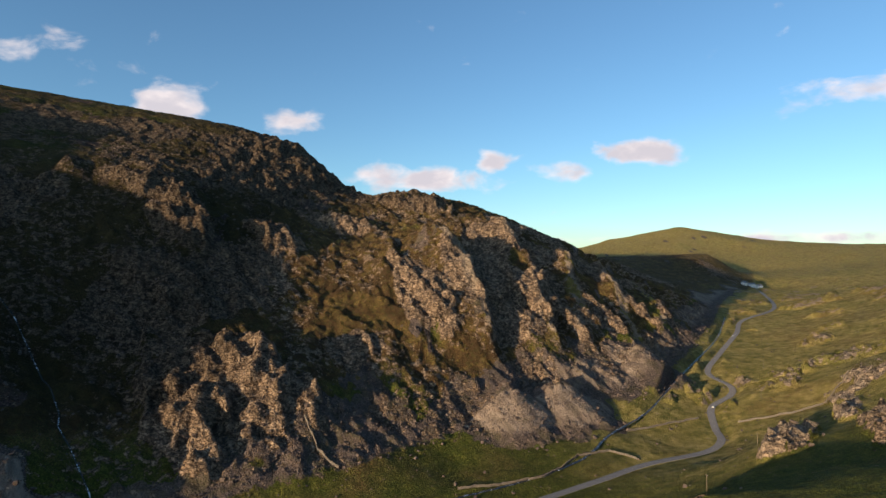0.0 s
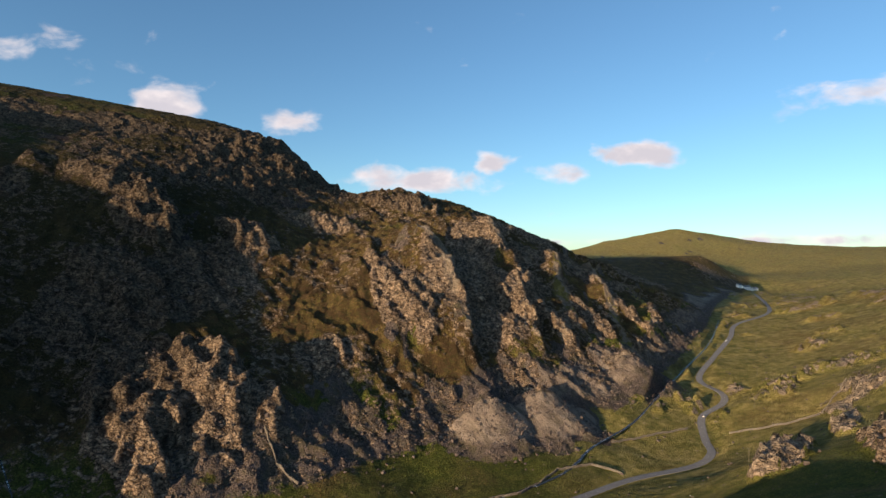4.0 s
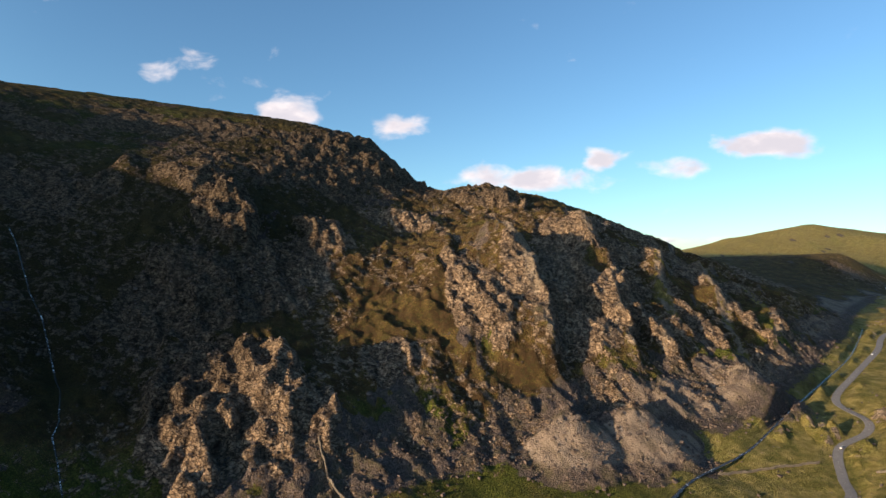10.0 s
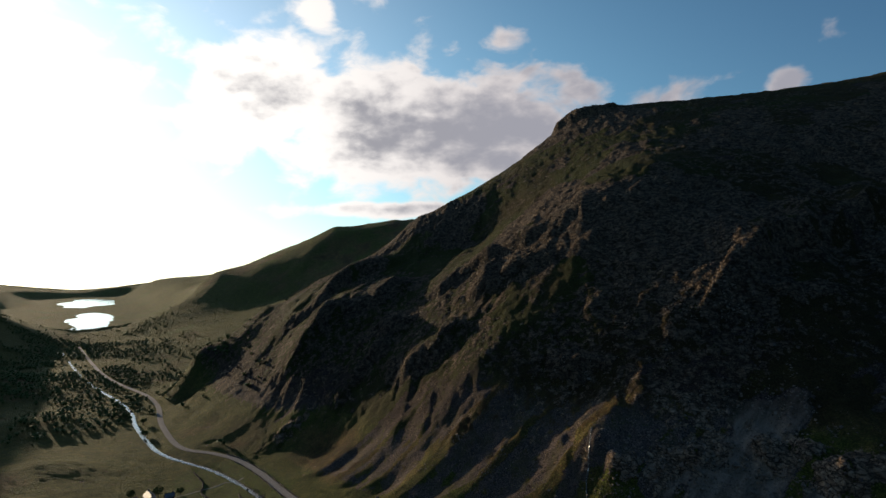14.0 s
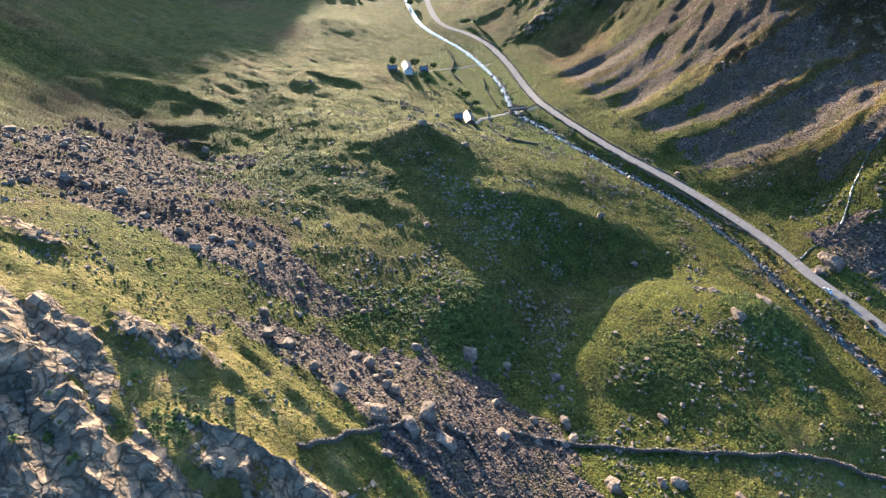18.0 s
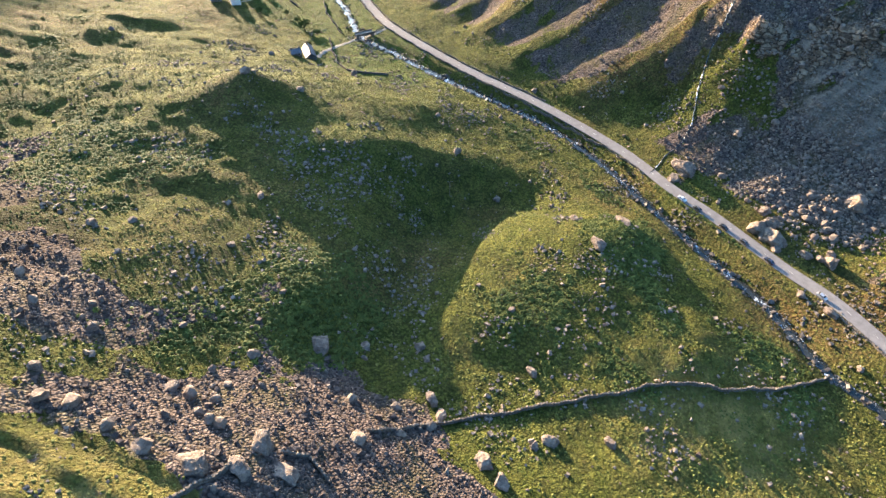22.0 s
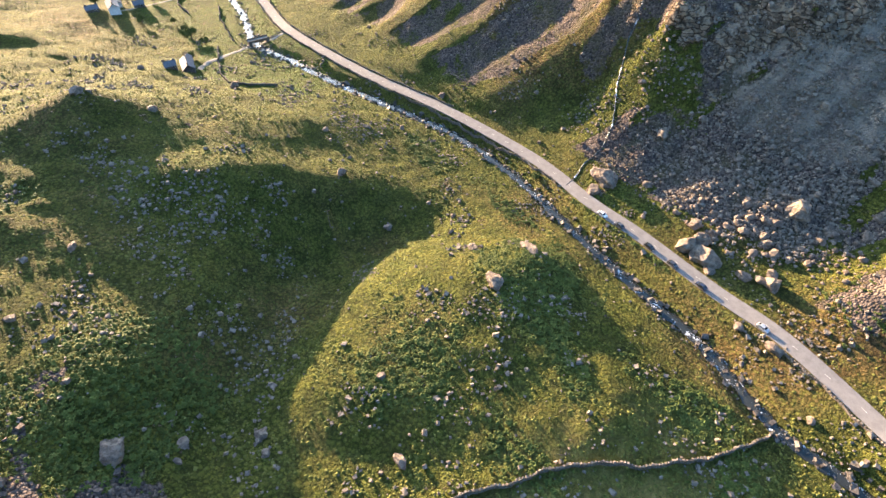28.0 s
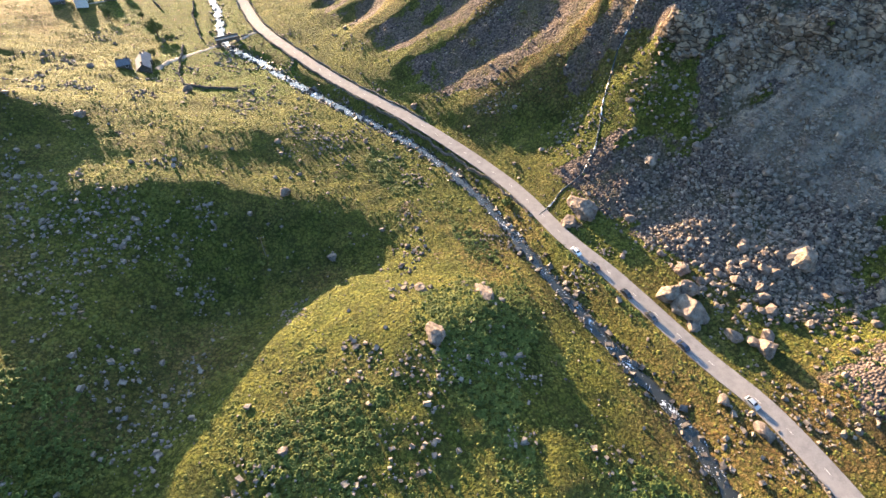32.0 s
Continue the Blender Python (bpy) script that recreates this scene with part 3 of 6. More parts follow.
    streak = fbm(x + 0.05 * y, y * 0.2, 15, 3, 86)
    scree = np.maximum(scree * (1 - smooth(slope_s, 0.3, 0.6)), smooth(up, -26, -14) * smooth(1.3 * gravel_spur + slope_s + 0.4 * fbm(x, y, 34, 4, 84) + 0.7 * streak, 0.36, 0.6))
    bowl = smooth(bump(x, y, -290, 245, 75, 46, 55), 0.25, 0.5)
    z = z + bowl * (1.6 * fbm(0.81 * x + 0.58 * y, 0.14 * (0.58 * x - 0.81 * y), 11, 4, 88) + 0.5 * fbm(x, y, 6, 3, 89))
    rock = rock * (1 - 0.2 * bowl)
    green = smooth(fbm(0.81 * x + 0.58 * y, 0.3 * (0.58 * x - 0.81 * y), 20, 4, 87, 0.6), 0.1, 0.26)
    scree = scree * (1 - 0.9 * bowl * green)
    scree = np.maximum(scree, 1.35 * gravel_spur * smooth(fbm(x, y, 12, 4, 90, 0.65), -0.3, 0.0))
    sw_s = bump(x, y, -88, 92, 46, 28, 55) + bump(x, y, -84, 40, 34, 20, 120) + 0.95 * bump(x, y, -105, -40, 34, 56, 20) + 0.8 * bump(x, y, -135, -115, 60, 70, 30) + 0.6 * bump(x, y, -135, 30, 40, 10, 150)
    scree = np.maximum(scree * (1 - smooth(steep, 0.9, 1.2)), smooth(sw_s + 0.8 * fbm(x, y, 26, 5, 83, 0.65), 0.42, 0.72))
    near = (1 - far)
    f1, e1 = facets(x + 6 * fbm(x, y, 24, 2, 15), y + 5 * fbm(x, y, 22, 2, 44), 15, 31, 0.30, 0.8, 1.7, 40)
    f2, e2 = facets(x + 2.5 * fbm(x, y, 9, 2, 16), y + 2.5 * fbm(x, y, 9, 2, 45), 8.5, 37, 0.55, 0.5, 1.2, 10)
    i1 = np.searchsorted(gx, 60)
    j0, j1 = np.searchsorted(gy, (-200, 160))
    i0 = np.searchsorted(gx, -80)
    w = (slice(j0, j1), slice(i0, i1))
    g1, h1 = facets(x[w] + 4 * fbm(x[w], y[w], 18, 2, 18), y[w], 16, 33, 0.14, 0.7, 0.3, 74)
    g2, h2 = facets(x[w] + 1.5 * fbm(x[w], y[w], 6, 2, 19), y[w], 6, 39, 0.28, 0.5, 0.4, 74)
    f1[w], e1[w], f2[w], e2[w] = g1, h1, g2, h2
    f3, e3 = facets(x + 1.2 * fbm(x, y, 5, 2, 20), y, 5.0, 43, 0.5, 0.25, 1.0, -20)
    tall = wall_ne * smooth(y, 330, 420)
    d_fall, _, _, _ = line_distance(gx, gy, FALL_B, 40)
    z = z - near * 4 * np.exp(-(d_fall / 7) ** 2)
    broken = near * smooth(d_fall, 2, 9) * np.maximum(rock * (1 - 0.3 * down), (0.45 - 0.15 * down) * wall_ne)
    z = z + broken * ((1 + 0.7 * tall) * f1 + (1 + 0.5 * tall) * f2 + wall_ne * f3 - 0.4 * np.exp(-(e1 / 0.12) ** 2))
    z = z + near * scree * 0.35 * fbm(x, y, 5, 3, 17)
    # grassy ribs above the road
    low_ribs = smooth(up, -32, -12) * (1 - smooth(up, 50, 105)) * smooth(-x, 318, 335) * (1 - smooth(-x, 520, 640))
    across = 0.95 * x + 0.3 * y + 5 * fbm(x, y, 45, 3, 55) + 1.2 * fbm(x, y, 9, 2, 54)
    spur, lee = np.zeros_like(z), np.zeros_like(z)
    for at, rise, west, east in SPURS:
        u = across - at
        spur = np.maximum(spur, rise * np.where(u < 0, np.exp(-(u / west) ** 2), np.exp(-(u / east) ** 2)))
        lee = np.maximum(lee, smooth(u, 0, 5) * (1 - smooth(u, east * 1.7, east * 2.4)))
    z = z + low_ribs * (spur * (0.85 + 0.5 * fbm(x, y, 50, 2, 56)) - 2.5 + 1.3 * fbm(across, up * 0.25, 12, 4, 64))
    scree = np.maximum(scree * (1 - 0.8 * low_ribs), low_ribs * 0.62 * smooth(lee + 0.9 * fbm(x, y, 30, 4, 57, 0.65) + 0.3 * fbm(across, up * 0.2, 8, 2, 65) + 0.35 * smooth(up, 10, 60), 0.6, 0.9))
    rock = rock * (1 - 0.7 * low_ribs * (1 - smooth(up, 50, 90)))
    rough_sw = smooth(-y, 60, 220) * smooth(steep, 0.10, 0.28) * (1 - smooth(up, -60, 0)) * smooth(-x, 40, 90)
    z = z + near * rough_sw * (9 * (ridged(x, y, 110, 4, 62) - 0.45) + 2.2 * fbm(x, y, 22, 3, 63))
    # hummocks of the south-west bank
    hum = smooth(-y, -25, 25) * (1 - smooth(-y, 260, 420)) * smooth(-x, 55, 95) * (1 - smooth(-x, 330, 430)) * (1 - smooth(up, -60, -30)) * smooth(d_str, 15, 40) * (1 - bump(x, y, -258, -34, 30, 26))
    z = z + hum * (4.2 * fbm(x, y, 40, 4, 67, 0.6) + 1.0 * fbm(x, y, 11, 3, 68))
    # rolling turf
    calm = smooth(d_road, 6, 30) * smooth(d_str, 3, 18)
    z = z + (1 - rock) * near * calm * (1.2 * fbm(x, y, 46, 3, 51) + 0.5 * fbm(x, y, 10, 3, 52) + 0.25 * fbm(x, y, 3.2, 2, 53))
    z = z + far * (14 * smooth(z, -225, -130) + 1.5) * fbm(x, y, 420, 5, 61) + far * smooth(z, -150, 0) * 20 * (ridged(x, y, 300, 4, 66) - 0.45)
    # knolly rock on the gentler side of the pass
    knoll = smooth(fbm(x, y, 60, 4, 58), 0.18, 0.42) * smooth(x, 180, 260) * near * (1 - wall_ne)
    z, rock = z + knoll * (5 + 1.2 * f2), np.maximum(rock, knoll * smooth(e2 + 0.4 * fbm(x, y, 15, 3, 59), 0.1, 0.5))
    # round off single points that stand out of the wall
    for _ in range(3):
        lap = np.zeros_like(z)
        lap[1:-1, 1:-1] = 0.25 * (z[1:-1, 2:] + z[1:-1, :-2] + z[2:, 1:-1] + z[:-2, 1:-1]) - z[1:-1, 1:-1]
        z = z + near * wall_ne * 0.8 * lap * smooth(np.abs(lap), 0.22, 0.75)
    # flat bottom and hollows of the two lakes
    a = radians(122.3)
    u, v = -x * math.sin(a) + y * math.cos(a), x * math.cos(a) + y * math.sin(a)
    m = smooth(u, 2150, 2450) * (1 - smooth(u, 4900, 5200)) * (1 - smooth(np.abs(v), 220, 520))
    z = z * (1 - m) + np.minimum(z, -242 + 1.5 * fbm(x, y, 200, 3, 78)) * m
    for cx, cy, half, wide in LAKES:
        u, v = (-(x - cx) * math.sin(a) + (y - cy) * math.cos(a)) / half, ((x - cx) * math.cos(a) + (y - cy) * math.sin(a)) / wide
        m = smooth(np.sqrt(u * u + v * v) + 0.4 * fbm(x, y, 190, 3, 77), 0.85, 1.15)
        z = np.minimum(z, -247) * (1 - m) + z * m
    # road bench and stream bed
    k = 1 - smooth(d_road, 3.9, 13)
    z = z * (1 - k) + (z_road - 0.3) * k
    k = 1 - smooth(d_str, 1.6, 7.5)
    z = z * (1 - k) + np.minimum(z, z_str - 1.2 + 0.5 * fbm(x, y, 4, 2, 71)) * k
    rock = rock * smooth(d_road, 4, 9)
    paddock = np.minimum(1, 2.4 * bump(x, y, -376, -14, 40, 24, 45) + 2.4 * bump(x, y, -466, -98, 62, 36, 40))
    # dark heather on the high ground, shade of the wall painted in; paler below
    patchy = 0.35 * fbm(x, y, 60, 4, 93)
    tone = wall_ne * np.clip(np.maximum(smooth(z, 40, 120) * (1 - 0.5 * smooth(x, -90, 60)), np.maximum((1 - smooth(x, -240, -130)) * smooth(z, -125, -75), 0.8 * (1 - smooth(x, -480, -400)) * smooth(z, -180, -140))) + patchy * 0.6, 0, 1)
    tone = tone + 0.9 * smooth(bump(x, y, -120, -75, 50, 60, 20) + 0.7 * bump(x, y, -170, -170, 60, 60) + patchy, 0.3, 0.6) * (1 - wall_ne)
    # bleached grass and slabs with sunlight and haze painted in; down-valley floor shaded (+)
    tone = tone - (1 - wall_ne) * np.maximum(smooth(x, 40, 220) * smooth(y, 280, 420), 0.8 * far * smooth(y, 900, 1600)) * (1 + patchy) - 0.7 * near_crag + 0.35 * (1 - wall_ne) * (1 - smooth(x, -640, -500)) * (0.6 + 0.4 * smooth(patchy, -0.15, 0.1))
    # more painted shade on the rocky dome; field behind the wall lightened
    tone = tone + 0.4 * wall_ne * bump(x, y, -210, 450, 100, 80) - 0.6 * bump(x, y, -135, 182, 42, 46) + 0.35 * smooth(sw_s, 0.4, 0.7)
    tone = tone - 1.3 * veins * smooth(fbm(x, y, 28, 3, 95), -0.35, 0.2)
    lush = np.clip(0.6 + 0.55 * fbm(x, y, 60, 4, 91) - 0.5 * smooth(up, 20, 120) * near * (1 - 0.6 * (1 - smooth(x, -640, -480)) * (1 - smooth(z, 0, 80))) - 0.2 * smooth(x, 200, 400) + far * (0.25 + 0.5 * fbm(x, y, 180, 4, 92)) * (1 - smooth(z, -190, -60)) - 0.2 * far * smooth(z, -190, -60) + 0.45 * wall_ne * (1 - smooth(x, -480, -400)) + wall_ne * smooth(y, 330, 420) * (0.55 * fbm(x, y, 40, 3, 94) - 0.3) - 0.25 * low_ribs + 0.15 * near_crag + 1.3 * paddock, 0, 1.4)
    return z, rock, scree * smooth(d_road, 4, 9) * (1 + smooth(up, 8, 30) * near * np.maximum((1 - smooth(y, 300, 400)) * smooth(x, -350, -322), 0.4 * smooth(x, 60, 150))), lush, tone


def spaced(parts):
    """Coordinates from (start, end, first step, growth) runs."""
    out = []
    for a, b, st, gr in parts:
        v, run = a, []
        while (v < b) if b > a else (v > b):
            run.append(v)
            v += st if b > a else -st
            st *= gr
        out += run if b > a else run[::-1]
    return np.array(sorted(set(np.round(out, 3))))


GX = spaced([(-440, 20, 1.5, 1.0), (-442, -1100, 2.2, 1.006), (-1106, -4700, 6.5, 1.028), (21.6, 400, 1.5, 1.0), (402, 3600, 2.5, 1.025)])
GY = spaced([(-110, 300, 1.5, 1.0), (-112, -4700, 2.2, 1.026), (301.6, 1000, 1.5, 1.0), (1002, 4700, 3.0, 1.035)])


# ---------------------------------------------------------------- materials
def material(name, rough=0.85):
    m = bpy.data.materials.new(name)
    m.use_nodes = True
    b = m.node_tree.nodes["Principled BSDF"]
    b.inputs["Roughness"].default_value = rough
    b.inputs["Specular IOR Level"].default_value = 0.2
    return m, m.node_tree, b


def position(nt):
    return nt.nodes.new("ShaderNodeNewGeometry").outputs["Position"]


def attr(nt, name):
    n = nt.nodes.new("ShaderNodeAttribute")
    n.attribute_name = name
    return n.outputs["Fac"]


def relief(nt, bsdf, height, strength, distance):
    n = nt.nodes.new("ShaderNodeBump")
    n.inputs["Strength"].default_value, n.inputs["Distance"].default_value = strength, distance
    nt.links.new(height, n.inputs["Height"])
    nt.links.new(n.outputs[0], bsdf.inputs["Normal"])


def cells(nt, vec, scale, feature="F1", rnd=1.0):
    n = nt.nodes.new("ShaderNodeTexVoronoi")
    n.feature, n.inputs["Scale"].default_value, n.inputs["Randomness"].default_value = feature, scale, rnd
    nt.links.new(vec, n.inputs["Vector"])
    return n


def grey(nt, col):
    n = nt.nodes.new("ShaderNodeSeparateColor")
    nt.links.new(col, n.inputs[0])
    return n.outputs[0]


def make_ground():
    m, nt, b = material("turf_rock_and_scree", 0.95)
    b.inputs["Specular IOR Level"].default_value = 0.08
    p = position(nt)
    n_big, n_mid, n_fine = noise_node(nt, p, 0.018, 5, 0.6), noise_node(nt, p, 0.13, 6, 0.65), noise_node(nt, p, 0.9, 6, 0.72)
    n_tuft = noise_node(nt, p, 2.6, 4, 0.6)
    rock, scree, lush, tone = attr(nt, "rock"), attr(nt, "scree"), attr(nt, "lush"), attr(nt, "tone")
    # turf: lush, plain and dead grass, heather
    grass = mix(nt, ramp(nt, n_mid, 0.38, 0.62), (0.08, 0.098, 0.017), (0.195, 0.188, 0.038))
    brown = mix(nt, ramp(nt, n_mid, 0.35, 0.65), (0.13, 0.083, 0.034), (0.27, 0.185, 0.075))
    turf = mix(nt, ramp(nt, math_node(nt, "ADD", math_node(nt, "MULTIPLY", lush, 0.8), math_node(nt, "MULTIPLY", n_big, 0.4)), 0.38, 0.68), brown, grass)
    turf = mix(nt, ramp(nt, lush, 0.95, 1.2, 0.0, 0.8), turf, mix(nt, n_fine, (0.048, 0.11, 0.009), (0.098, 0.175, 0.018)))
    n_patch = noise_node(nt, p, 0.055, 5, 0.7, 0.5)
    turf = mix(nt, ramp(nt, n_patch, 0.5, 0.62, 0.0, 0.5), turf, (0.055, 0.055, 0.016))
    turf = mix(nt, ramp(nt, n_fine, 0.5, 0.75, 0.0, 0.5), turf, (0.19, 0.17, 0.055))
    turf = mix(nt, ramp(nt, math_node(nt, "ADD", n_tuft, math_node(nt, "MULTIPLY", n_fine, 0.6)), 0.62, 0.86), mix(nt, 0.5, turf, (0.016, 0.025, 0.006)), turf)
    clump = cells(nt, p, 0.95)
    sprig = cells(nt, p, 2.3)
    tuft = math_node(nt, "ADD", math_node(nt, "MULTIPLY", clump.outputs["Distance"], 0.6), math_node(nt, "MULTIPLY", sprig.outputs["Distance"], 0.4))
    # gaps between the clumps darkened, their shade put into the colour
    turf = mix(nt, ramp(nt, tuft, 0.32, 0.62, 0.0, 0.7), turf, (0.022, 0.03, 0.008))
    turf = mix(nt, math_node(nt, "MULTIPLY", ramp(nt, grey(nt, clump.outputs["Color"]), 0.6, 0.95), 0.45), turf, (0.16, 0.17, 0.035))
    heather = math_node(nt, "MULTIPLY", ramp(nt, lush, 0.32, 0.08), ramp(nt, n_patch, 0.38, 0.56))
    turf = mix(nt, math_node(nt, "MULTIPLY", heather, 0.85), turf, mix(nt, n_fine, (0.022, 0.017, 0.010), (0.075, 0.05, 0.025)))
    turf = mix(nt, ramp(nt, lush, 0.42, 0.12), turf, (1.22, 1.04, 1.1), "MULTIPLY")
    # positive tone: painted shade that darkens turf, stone and rubble
    shade_tone = ramp(nt, tone, 0.1, 0.9)
    n_blk = noise_node(nt, p, 0.26, 2, 0.5)
    # negative tone: sunlit grass and slabs painted paler, pale rock veins too
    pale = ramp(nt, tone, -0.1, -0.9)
    turf = mix(nt, ramp(nt, n_blk, 0.5, 0.64, 0.0, 0.5), turf, (0.04, 0.044, 0.014))
    turf = mix(nt, math_node(nt, "MULTIPLY", shade_tone, 0.8), turf, mix(nt, ramp(nt, n_fine, 0.35, 0.65), (0.014, 0.013, 0.006), mix(nt, ramp(nt, lush, 0.35, 0.75), (0.05, 0.041, 0.017), (0.046, 0.052, 0.013))))
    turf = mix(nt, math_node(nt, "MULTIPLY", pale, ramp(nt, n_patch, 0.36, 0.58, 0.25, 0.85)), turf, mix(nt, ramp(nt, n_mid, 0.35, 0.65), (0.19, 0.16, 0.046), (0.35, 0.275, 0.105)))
    # bare rock, cracked
    wv = nt.nodes.new("ShaderNodeVectorMath")
    wv.operation = "MULTIPLY_ADD"
    nt.links.new(p, wv.inputs[0])
    wv.inputs[1].default_value, wv.inputs[2].default_value = (1.0, 1.0, 2.2), (0, 0, 0)
    wn = nt.nodes.new("ShaderNodeTexNoise")
    wn.inputs["Scale"].default_value, wn.inputs["Detail"].default_value = 0.12, 5
    nt.links.new(p, wn.inputs["Vector"])
    wa = nt.nodes.new("ShaderNodeVectorMath")
    wa.operation = "MULTIPLY_ADD"
    nt.links.new(wn.outputs["Color"], wa.inputs[0])
    wa.inputs[1].default_value = (14, 14, 14)
    nt.links.new(wv.outputs[0], wa.inputs[2])
    crack = cells(nt, wa.outputs[0], 0.2, "DISTANCE_TO_EDGE").outputs["Distance"]
    block = cells(nt, wa.outputs[0], 0.2)
    stone = mix(nt, ramp(nt, n_mid, 0.3, 0.7), (0.10, 0.068, 0.046), (0.32, 0.222, 0.148))
    stone = mix(nt, math_node(nt, "MULTIPLY", ramp(nt, grey(nt, block.outputs["Color"]), 0.35, 0.85), 0.45), stone, (0.06, 0.048, 0.04))
    small = cells(nt, wa.outputs[0], 0.3)
    stone = mix(nt, ramp(nt, grey(nt, small.outputs["Color"]), 0.6, 0.8, 0.0, 0.55), stone, (0.36, 0.26, 0.18))
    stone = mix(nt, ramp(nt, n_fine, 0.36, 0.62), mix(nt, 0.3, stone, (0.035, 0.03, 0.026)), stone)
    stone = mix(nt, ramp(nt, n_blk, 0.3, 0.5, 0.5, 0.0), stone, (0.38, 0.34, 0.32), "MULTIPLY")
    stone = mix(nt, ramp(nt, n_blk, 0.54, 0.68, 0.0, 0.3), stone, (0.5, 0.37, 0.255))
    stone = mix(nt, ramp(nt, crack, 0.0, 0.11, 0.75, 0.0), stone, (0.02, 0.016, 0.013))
    stone = mix(nt, shade_tone, stone, (0.47, 0.48, 0.48), "MULTIPLY")
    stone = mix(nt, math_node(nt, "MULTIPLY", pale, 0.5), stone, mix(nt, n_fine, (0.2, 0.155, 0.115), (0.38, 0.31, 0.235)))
    # scree: single stones
    st = cells(nt, p, 1.25)
    st_far = cells(nt, p, 0.28)
    rubble = mix(nt, grey(nt, st.outputs["Color"]), (0.065, 0.048, 0.041), (0.195, 0.148, 0.125))
    rubble = mix(nt, math_node(nt, "MULTIPLY", grey(nt, st_far.outputs["Color"]), 0.5), rubble, (0.05, 0.043, 0.042))
    rubble = mix(nt, ramp(nt, st.outputs["Distance"], 0.5, 0.85), rubble, (0.03, 0.026, 0.025))
    rubble = mix(nt, ramp(nt, n_patch, 0.45, 0.65, 0.0, 0.5), rubble, (0.085, 0.075, 0.032))
    sr = nt.nodes.new("ShaderNodeVectorRotate")
    sr.rotation_type, sr.inputs["Angle"].default_value = "Z_AXIS", radians(-35.6)
    nt.links.new(p, sr.inputs["Vector"])
    sv = nt.nodes.new("ShaderNodeVectorMath")
    sv.operation = "MULTIPLY"
    nt.links.new(sr.outputs[0], sv.inputs[0])
    sv.inputs[1].default_value = (1.0, 0.16, 0.16)
    fan = noise_node(nt, sv.outputs[0], 0.13, 6, 0.68, 0.4)
    rubble = mix(nt, math_node(nt, "MULTIPLY", ramp(nt, fan, 0.4, 0.6, 0.3, 0.9), ramp(nt, scree, 1.1, 1.5)), rubble, mix(nt, n_fine, (0.185, 0.142, 0.108), (0.35, 0.275, 0.215)))
    rubble = mix(nt, shade_tone, rubble, (0.55, 0.5, 0.5), "MULTIPLY")
    edge = math_node(nt, "MULTIPLY", math_node(nt, "SUBTRACT", math_node(nt, "ADD", math_node(nt, "MULTIPLY", n_mid, 0.7), math_node(nt, "MULTIPLY", n_fine, 0.3)), 0.5), 1.6)
    f_rock = ramp(nt, math_node(nt, "ADD", rock, math_node(nt, "MULTIPLY", edge, 2.3)), 0.42, 0.54)
    f_scree = ramp(nt, math_node(nt, "ADD", scree, edge), 0.42, 0.58)
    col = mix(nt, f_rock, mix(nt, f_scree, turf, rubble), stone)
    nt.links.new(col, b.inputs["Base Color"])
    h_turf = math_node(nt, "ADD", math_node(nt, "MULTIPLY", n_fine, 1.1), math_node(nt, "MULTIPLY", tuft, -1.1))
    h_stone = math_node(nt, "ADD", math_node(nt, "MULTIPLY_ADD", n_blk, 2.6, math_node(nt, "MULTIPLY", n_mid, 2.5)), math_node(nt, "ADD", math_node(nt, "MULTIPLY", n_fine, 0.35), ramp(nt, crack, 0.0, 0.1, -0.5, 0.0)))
    h_scree = math_node(nt, "MULTIPLY", st.outputs["Distance"], -0.6)
    f1 = nt.nodes.new("ShaderNodeMix")
    nt.links.new(f_scree, f1.inputs[0]), nt.links.new(h_turf, f1.inputs[2]), nt.links.new(h_scree, f1.inputs[3])
    f2 = nt.nodes.new("ShaderNodeMix")
    nt.links.new(f_rock, f2.inputs[0]), nt.links.new(f1.outputs[0], f2.inputs[2]), nt.links.new(h_stone, f2.inputs[3])
    relief(nt, b, f2.outputs[0], 1.0, 1.6)
    return m


def make_plain(name, a, c, scale, rough=0.85, bump_d=0.1):
    m, nt, b = material(name, rough)
    p = position(nt)
    n1, n2 = noise_node(nt, p, scale, 5, 0.6), noise_node(nt, p, scale * 7, 4, 0.6)
    nt.links.new(mix(nt, ramp(nt, math_node(nt, "ADD", math_node(nt, "MULTIPLY", n1, 0.6), math_node(nt, "MULTIPLY", n2, 0.4)), 0.35, 0.65), a, c), b.inputs["Base Color"])
    relief(nt, b, n2, 0.6, bump_d)
    return m


M_GROUND = make_ground()
M_ROAD = make_plain("worn_tarmac", (0.15, 0.14, 0.135), (0.21, 0.195, 0.185), 0.4, 0.9, 0.02)
